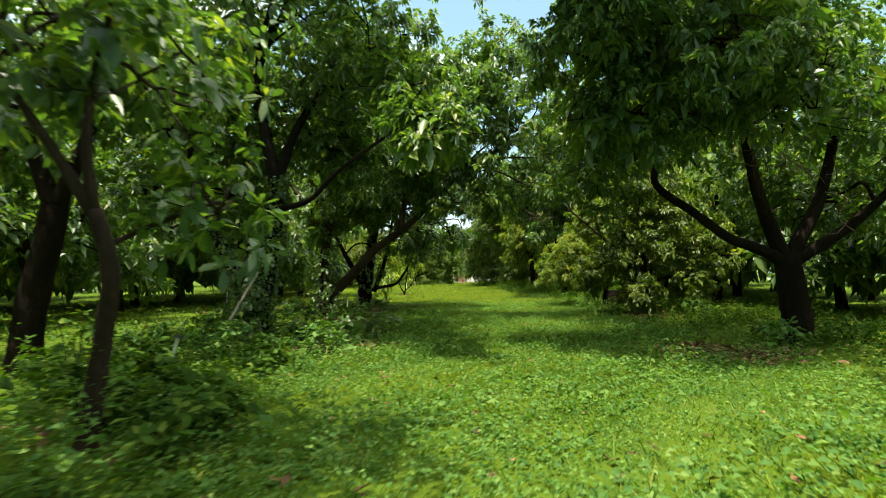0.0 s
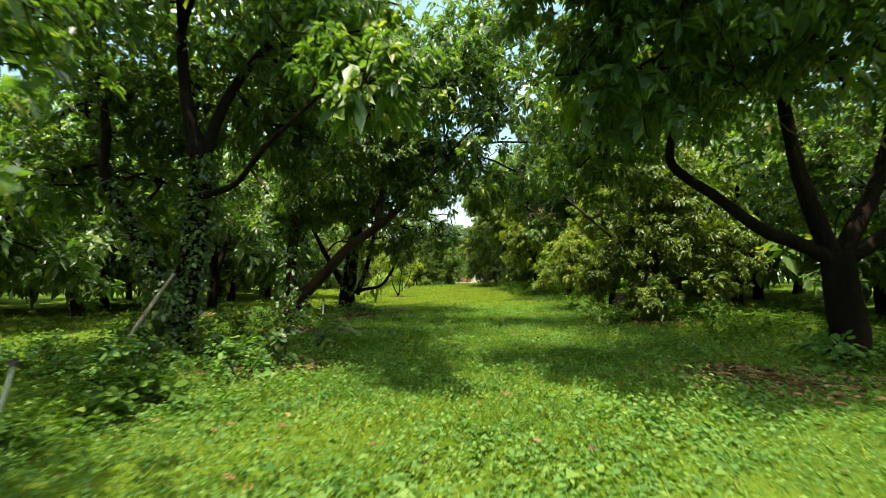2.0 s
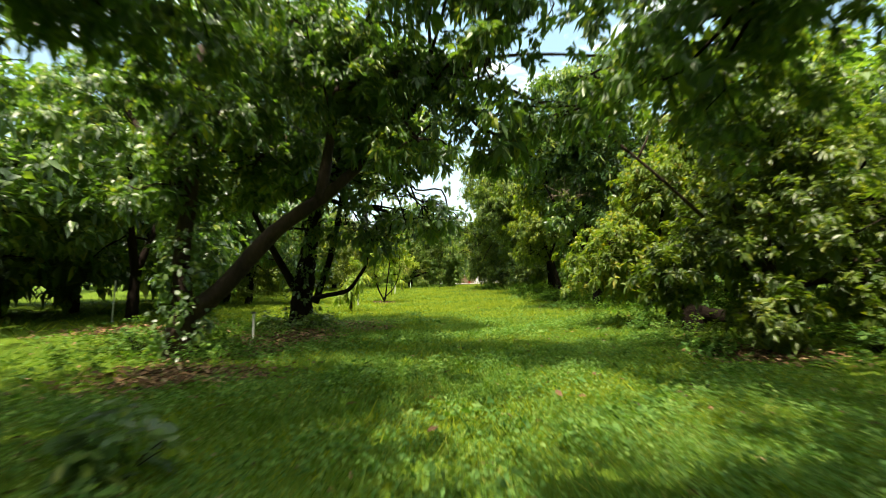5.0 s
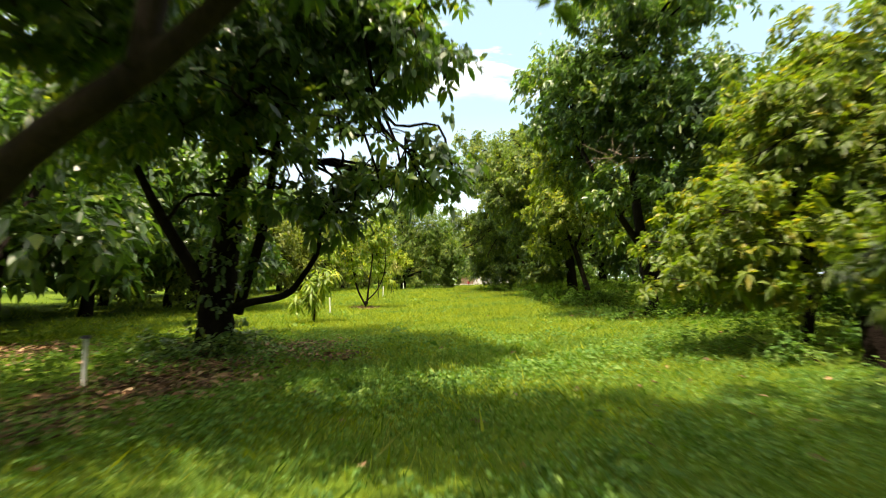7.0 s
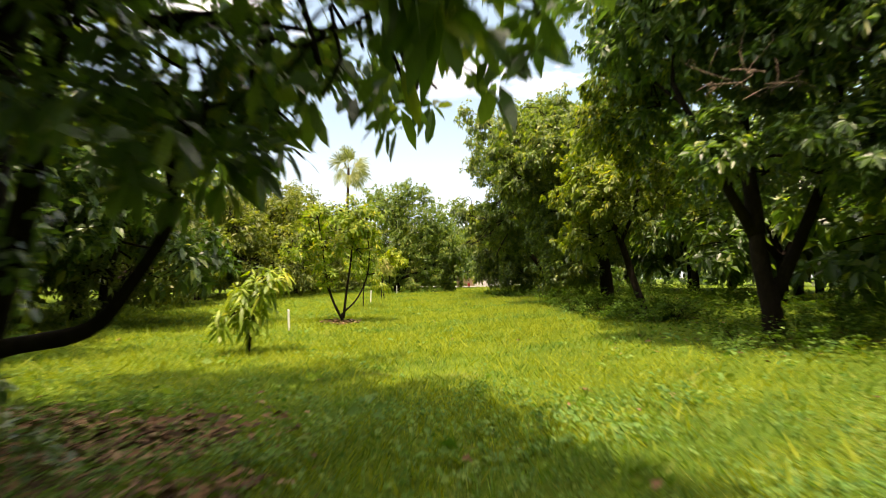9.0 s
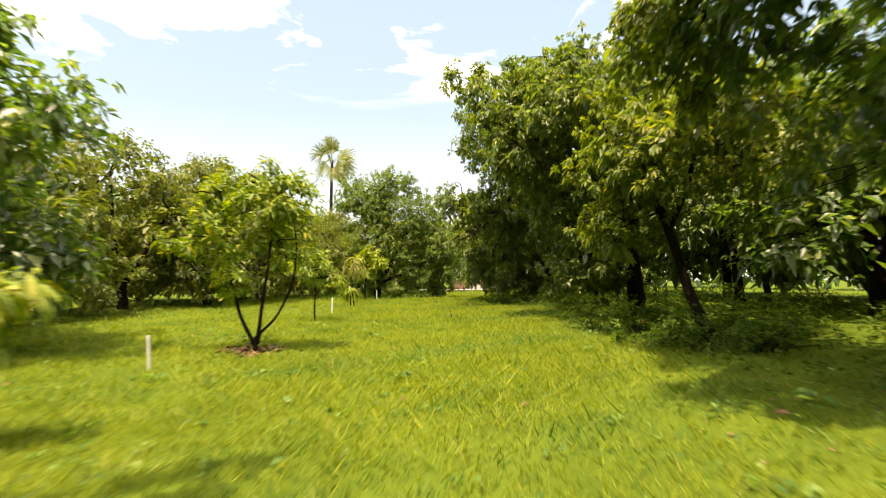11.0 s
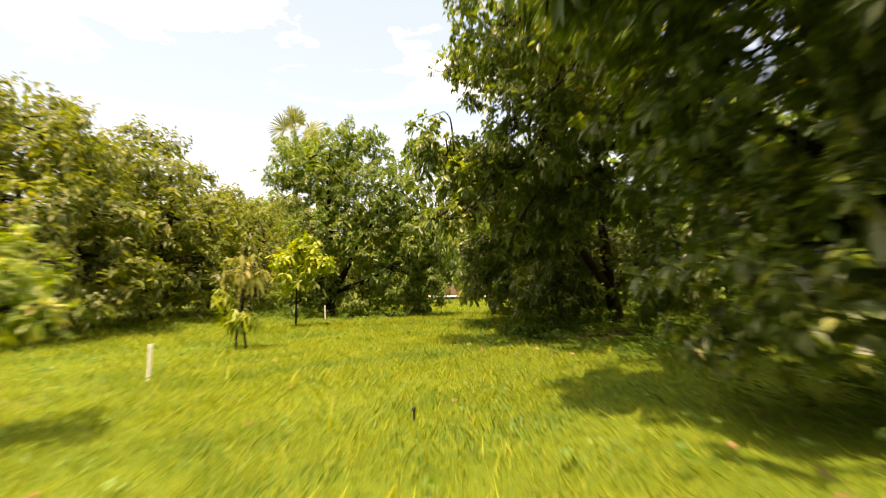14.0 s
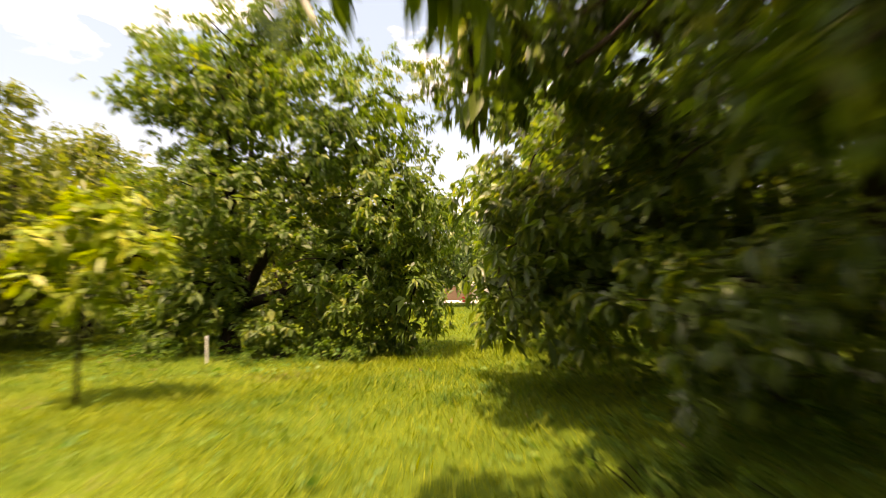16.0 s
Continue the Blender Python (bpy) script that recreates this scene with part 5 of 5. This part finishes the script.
# ---- shrubs and vines under the trees ----
def shrub(x, y, r, h, count, size, seed, leaf=None, label="leafy green weed shrub among the grass"):
    rng = np.random.RandomState(seed)
    z = float(ground_z(x, y))
    root = empty("shrub", (x, y, z - 0.02), label, "shrub", "shrubs under the trees")
    p, d = crown_places(rng, (0, 0, h * 0.5, r, r, h * 0.55), count, 0.3)
    keep = (p[:, 2] > 0.05) & clear_of_way(p + np.array([x, y, z]))
    p, d = p[keep], d[keep]
    stems = Soup()
    for k in range(0, len(p), 4):
        q = p[k]
        tube(stems, [(q[0] * 0.15, q[1] * 0.15, 0.0), (q[0] * 0.5, q[1] * 0.5, q[2] * 0.6), tuple(q)], 0.009, 0.004, 4, 2)
    tagged(part_mesh("stalk", stems.mesh("stalk", BARK), root), kind="stuff")
    s = Soup()
    rosettes(s, rng, p, unit(d * 0.6 + np.array([0, 0, 0.9]) + rng.normal(size=d.shape) * 0.3), 8, size, y < 15, 0.5, 0.3, (55, 100))
    part_mesh("foliage", s.mesh("foliage", leaf or WEED), root)
    return root


def vine(host, line, r0, r1, count, size, seed, leaf=None):
    """Climbing leaves over a trunk; line in the tree's own metres."""
    rng = np.random.RandomState(seed)
    c = curve_points(line, 8)
    s = Soup()
    u = rng.uniform(0, 1, count)
    k = np.minimum((u * (len(c) - 1)).astype(int), len(c) - 1)
    a = rng.uniform(0, 6.283, count)
    out = np.stack([np.cos(a), np.sin(a), rng.uniform(-0.2, 0.5, count)], axis=1)
    p = np.array([tuple(c[i]) for i in k]) + out * ((r0 + (r1 - r0) * u) * rng.uniform(0.9, 1.7, count))[:, None]
    rosettes(s, rng, p, out, 5, size, True, 0.7, 0.6, (40, 110))
    part_mesh("vine", s.mesh("vine", leaf or LEAF_DARK), host, "dark ivy-like climbing leaves")


for i, (x, y, r, h, n) in enumerate([(-2.15, 9.7, 0.6, 0.6, 60), (-4.2, 9.7, 0.5, 0.6, 60), (-3.2, 10.9, 0.6, 0.45, 50), (-5.6, 10.5, 0.8, 0.6, 60), (-3.3, 5.0, 0.8, 0.7, 80), (-2.8, 7.9, 0.6, 0.4, 60), (-4.4, 6.4, 0.8, 0.8, 70), (-3.6, 3.3, 0.7, 0.6, 60), (-2.8, 5.5, 0.7, 0.6, 90), (-3.2, 6.4, 0.6, 0.42, 80), (-2.2, 4.6, 0.6, 0.5, 60),
                                    (-3.6, 18.7, 0.6, 0.6, 50), (-5.2, 18.9, 0.7, 0.8, 60), (-5.4, 12.8, 0.8, 0.9, 70), (7.0, 11.0, 0.7, 0.5, 50), (8.6, 11.2, 0.8, 0.6, 60), (9.5, 9.6, 0.9, 1.0, 80),
                                    (5.7, 18.6, 0.5, 0.5, 40), (8.8, 18.3, 0.9, 0.9, 80), (6.0, 23.0, 0.8, 0.6, 60), (8.2, 23.2, 0.8, 0.8, 60), (6.0, 30.4, 0.8, 0.6, 60), (7.8, 30.2, 0.8, 0.6, 60),
                                    (5.3, 36.4, 0.9, 0.6, 80), (6.2, 35.7, 0.9, 0.7, 80), (5.7, 38.5, 1.1, 0.85, 110), (6.6, 37.3, 1.0, 0.8, 90), (5.0, 39.7, 0.9, 0.6, 80), (6.9, 35.4, 1.0, 0.8, 90), (7.2, 36.2, 0.8, 0.7, 60),
                                    (3.4, 52.2, 0.9, 0.5, 60), (4.2, 50.8, 0.8, 0.5, 60), (-4.4, 59.3, 0.8, 0.5, 60), (-1.9, 59.3, 0.9, 0.5, 60), (-0.6, 58.9, 0.8, 0.5, 60)]):
    # Shrubs under the crowns get the leaf colour darkened for shade.
    shrub(x, y, r, h * (1.0 if y < 15 else 0.75), n if y < 15 else int(1.6 * n), (0.13 if y < 15 else 0.09) + 0.02 * (i % 3), 300 + i, WEED if 8 < y < 30 else SHADED_UNDERGROWTH)
for i, (x, y) in enumerate([(-2.7, 24.1), (-3.2, 23.6), (-4.2, 23.8)]):
    shrub(x, y, 0.5, 0.5, 40, 0.15, 340 + i, LEAF_DARK, "dark low shrub at the foot of a trunk")
# Shrub row added behind the eastern trees to darken bright gaps.
for i in (0, 1, 2, 3, 10, 11, 12, 13, 14):
    shrub(9.4 + 1.3 * ((i * 7) % 5) / 4, 26.0 + 2.3 * i, 1.0, 1.1 + 0.12 * (i % 4), 90, 0.16, 360 + i, SHADED_UNDERGROWTH, "dense shrub added behind the eastern trees to darken bright gaps")
for i, (x, y, r, h, n) in enumerate([(-2.0, 10.9, 0.4, 1.0, 34), (-3.0, 11.0, 0.5, 1.2, 44), (-1.5, 12.4, 0.4, 0.7, 30)]):
    shrub(x, y, r, h, n, 0.17, 390 + i, LEAF_DARK, "dark leggy shrub under the vine-covered tree")
vine(VINY, [(0, 0, 0.05), (0.1, 0, 0.8), (0.3, 0, 2.0), (0.45, -0.1, 3.0), (0.5, -0.2, 3.6)], 0.24, 0.17, 900, 0.09, 81)
vine(VINY, [(-0.1, 0.1, 0.1), (-0.3, 0.2, 1.0), (-0.9, 0.4, 2.2), (-1.75, 0.65, 3.5)], 0.26, 0.13, 620, 0.09, 82)
vine(VINY, [(-0.2, -0.5, 0.0), (-0.1, -0.4, 0.7), (0.0, -0.2, 1.5)], 0.32, 0.2, 300, 0.09, 86)
vine(LEANER, [(0, 0, 0.05), (0.0, 0.0, 1.2), (0.05, 0.0, 2.6)], 0.38, 0.24, 260, 0.13, 83)
vine(STOUT, [(0, 0, 0.05), (0.05, 0, 1.2), (0.25, 0, 2.4), (0.55, -0.1, 4.0)], 0.36, 0.26, 170, 0.12, 84)
vine(STOUT, [(0.7, -0.2, 1.3), (1.0, -0.35, 2.3), (1.3, -0.5, 3.8)], 0.13, 0.13, 60, 0.12, 85)

def dead_twigs(host, seed, place, reach, count):
    """Bare pale twigs hanging in a crown; place from the tree's foot."""
    rng = np.random.RandomState(seed)
    for k in range(count):
        s = Soup()
        a = Vector(place) + Vector(rng.normal(size=3)) * 0.25
        d = Vector((rng.uniform(-1, 1), rng.uniform(-1, 0.2), rng.uniform(-0.5, 0.4))).normalized() * reach * rng.uniform(0.6, 1.1)
        tube(s, vein(rng, a, a + d, 0.2), 0.014, 0.005, 5, 3, 0.1, rng)
        for u in (0.45, 0.7):
            q = a + d * u
            tube(s, vein(rng, q, q + Vector(rng.normal(size=3)) * reach * 0.3, 0.2), 0.008, 0.003, 4, 2, 0, None)
        part_mesh("dead_branch", s.mesh("dead_branch", DRY_TWIG, True), host, "bare grey-brown dead branch")


dead_twigs(SPREADER, 91, (-1.2, -2.4, 3.3), 1.2, 5)
dead_twigs(TALL, 92, (-1.9, -2.6, 4.6), 0.9, 6)
dead_twigs(LEANER, 93, (0.4, 0.5, 4.0), 1.3, 3)


def fruit(x, y, z, r):
    bm = bmesh.new()
    bmesh.ops.create_uvsphere(bm, u_segments=14, v_segments=10, radius=r, matrix=Matrix.Diagonal((0.85, 0.85, 1.2, 1)))
    for v in bm.verts:
        v.co.x += 0.12 * v.co.z
    root = empty("mango", (x, y, z), "ripe yellow mango hanging in the crown", "fruit", "fruit in the trees")
    ob = part("flesh", bm, FRUIT, root)
    for p in ob.data.polygons:
        p.use_smooth = True
    s = Soup()
    tube(s, [(0, 0, r * 1.1), (0.02, 0.0, r * 2.2), (0.0, 0.03, r * 4.5)], 0.006, 0.004, 5, 2)
    part_mesh("stem", s.mesh("stem", BARK), root)


fruit(4.95, 41.6, 4.5, 0.06)
fruit(6.3, 40.9, 3.3, 0.06)
fruit(4.6, 41.9, 6.3, 0.055)

# ---- small things in the grass ----
def stake(x, y, h, lean, cap):
    """A white plastic irrigation riser."""
    root = empty("irrigation_riser", (x, y, float(ground_z(x, y)) - 0.05), "white plastic irrigation riser " + ("with black sprinkler cap in shaded grass" if cap else "standing in sunlit grass"), "pipe", "irrigation risers")
    root.rotation_euler = (radians(lean[0]), radians(lean[1]), 0)
    bm = bmesh.new()
    bmesh.ops.create_cone(bm, cap_ends=True, segments=14, radius1=0.026, radius2=0.026, depth=h, matrix=Matrix.Translation((0, 0, h / 2)))
    part("pipe", bm, PVC, root)
    bm = bmesh.new()
    bmesh.ops.create_cone(bm, cap_ends=True, segments=14, radius1=0.031, radius2=0.03, depth=0.06, matrix=Matrix.Translation((0, 0, h - 0.05)))
    part("collar", bm, PVC, root)
    if cap:
        bm = bmesh.new()
        bmesh.ops.create_cone(bm, cap_ends=True, segments=14, radius1=0.075, radius2=0.045, depth=0.035, matrix=Matrix.Translation((0, 0, h + 0.02)))
        part("sprinkler", bm, BLACK_PLASTIC, root, "black plastic sprinkler head")
    return root


stake(-4.15, 8.0, 0.64, (0, 16), True)
stake(-3.85, 21.35, 0.72, (0, 1), True)
stake(-3.7, 34.6, 0.62, (2, -2), False)
stake(-3.2, 46.2, 0.66, (0, 2), False)
stake(-3.13, 58.95, 0.62, (0, -1), False)
stake(-11.0, 27.0, 1.5, (0, 4), False)


def sprinkler(x, y):
    bm = bmesh.new()
    bmesh.ops.create_cone(bm, cap_ends=True, segments=12, radius1=0.016, radius2=0.014, depth=0.14, matrix=Matrix.Translation((0, 0, 0.07)))
    bmesh.ops.create_cone(bm, cap_ends=True, segments=12, radius1=0.03, radius2=0.02, depth=0.04, matrix=Matrix.Translation((0, 0, 0.155)))
    me = bpy.data.meshes.new("sprinkler")
    bm.to_mesh(me)
    bm.free()
    me.materials.append(BLACK_PLASTIC)
    ob = tagged(new("sprinkler", me), "small black sprinkler head in the sunlit grass", "sprinkler")
    ob.location = (x, y, float(ground_z(x, y)) - 0.02)


sprinkler(1.35, 43.65)


def fallen_log():
    rng = np.random.RandomState(61)
    x, y = 7.1, 22.3
    root = empty("fallen_log", (x, y, float(ground_z(x, y))), "dark rotting log with a sawn upright end among the weeds", "log")
    s = Soup()
    tube(s, [(0, 0, -0.1), (0.02, 0.05, 0.35), (0.02, 0.1, 0.72)], 0.27, 0.24, 14, 6, 0.09, rng, flare=0.2)
    part_mesh("stump", s.mesh("stump", ROTTEN_WOOD, True), root)
    s = Soup()
    tube(s, [(0.0, 0.05, 0.48), (0.55, 0.05, 0.36), (1.1, 0.0, 0.34), (1.5, -0.05, 0.42)], 0.22, 0.19, 12, 7, 0.1, rng)
    part_mesh("trunk", s.mesh("trunk", ROTTEN_WOOD, True), root)
    return root


fallen_log()


def pole():
    rng = np.random.RandomState(62)
    x, y = -4.36, 10.0
    s = Soup()
    tube(s, [(0, 0, -0.05), (0.22, 0.43, 0.66), (0.52, 1.03, 1.55)], 0.036, 0.026, 8, 4, 0.06, rng)
    ob = new("wooden_pole", s.mesh("wooden_pole", DEAD_WOOD, True))
    ob.location = (x, y, float(ground_z(x, y)))
    return tagged(ob, "pale bare pole leaning against the vine-covered tree", "pole")


pole()


# ---- the house end of the avenue ----
def far_end():
    z = float(ground_z(3, 86))
    bm = box_bm((16, 5.0, 0.16), (0, 0, 0.0), 0.02)
    me = bpy.data.meshes.new("pavement")
    bm.to_mesh(me)
    bm.free()
    me.materials.append(CONCRETE)
    pv = tagged(new("pavement", me), "pale concrete pavement at the avenue's end", "pavement", kind="structure")
    pv.location = (5.0, 87.5, z + 0.02)
    me = bpy.data.meshes.new("pavement")
    bm = box_bm((14, 9.0, 1.6), (0, 0, 0.0), 0.04)
    bm.to_mesh(me)
    bm.free()
    me.materials.append(CONCRETE)
    terrace = tagged(new("pavement", me), "raised concrete drive behind the low walls", "pavement", kind="structure")
    terrace.location = (9.2, 95.6, z)
    wall = empty("garden_wall", (2.9, 90.2, z), "low tan garden wall with a pale coping", "wall", "walls at the avenue's end")
    part("wall", box_bm((2.2, 0.3, 1.3), (0, 0, 0.6), 0.03), TAN_WALL, wall)
    part("coping", box_bm((2.3, 0.4, 0.12), (0, 0, 1.3), 0.03), CONCRETE, wall)
    wall = empty("garden_wall", (6.3, 90.6, z), "low pale concrete wall before a parked car", "wall", "walls at the avenue's end")
    part("wall", box_bm((4.4, 0.3, 1.5), (0, 0, 0.7), 0.03), CONCRETE, wall)
    part("coping", box_bm((4.5, 0.4, 0.1), (0, 0, 1.5), 0.03), PLASTER, wall)
    car = empty("car", (6.9, 93.2, z + 0.8), "maroon car parked on the raised drive", "car")
    bm = box_bm((4.2, 1.7, 0.62), (0, 0, 0.62), 0.16)
    part("body", bm, RED_PAINT, car)
    bm = box_bm((2.3, 1.5, 0.6), (-0.1, 0, 1.2), 0.0)
    for v in bm.verts:
        if v.co.z > 1.2:
            v.co.x = -0.1 + (v.co.x + 0.1) * 0.7
            v.co.y *= 0.85
    bmesh.ops.bevel(bm, geom=list(bm.edges), offset=0.08, segments=2, affect="EDGES")
    part("cabin", bm, RED_PAINT, car)
    for sx in (-0.55, 0.45):
        part("window", box_bm((0.75, 0.03, 0.36), (sx, -0.735, 1.18), 0.01), DARK_GLASS, car)
    for sx in (-1.3, 1.3):
        for sy in (-0.78, 0.78):
            bm = bmesh.new()
            bmesh.ops.create_cone(bm, cap_ends=True, segments=20, radius1=0.31, radius2=0.31, depth=0.2, matrix=Matrix.Translation((sx, sy, 0.31)) @ Matrix.Rotation(radians(90), 4, "X"))
            wheel = part("wheel", bm, RUBBER, car)
            bm = bmesh.new()
            bmesh.ops.create_cone(bm, cap_ends=True, segments=16, radius1=0.19, radius2=0.17, depth=0.03, matrix=Matrix.Translation((sx, sy * 1.14, 0.31)) @ Matrix.Rotation(radians(90), 4, "X"))
            part("rim", bm, CONCRETE, wheel, "pale wheel rim")
    bm = bmesh.new()
    bmesh.ops.create_cone(bm, cap_ends=True, segments=18, radius1=0.13, radius2=0.17, depth=0.38, matrix=Matrix.Translation((0, 0, 0.19)))
    me = bpy.data.meshes.new("bucket")
    bm.to_mesh(me)
    bm.free()
    me.materials.append(RED_PLASTIC)
    b = tagged(new("bucket", me), "red plastic bucket on the pavement", "bucket")
    b.location = (3.2, 86.2, z + 0.1)


far_end()
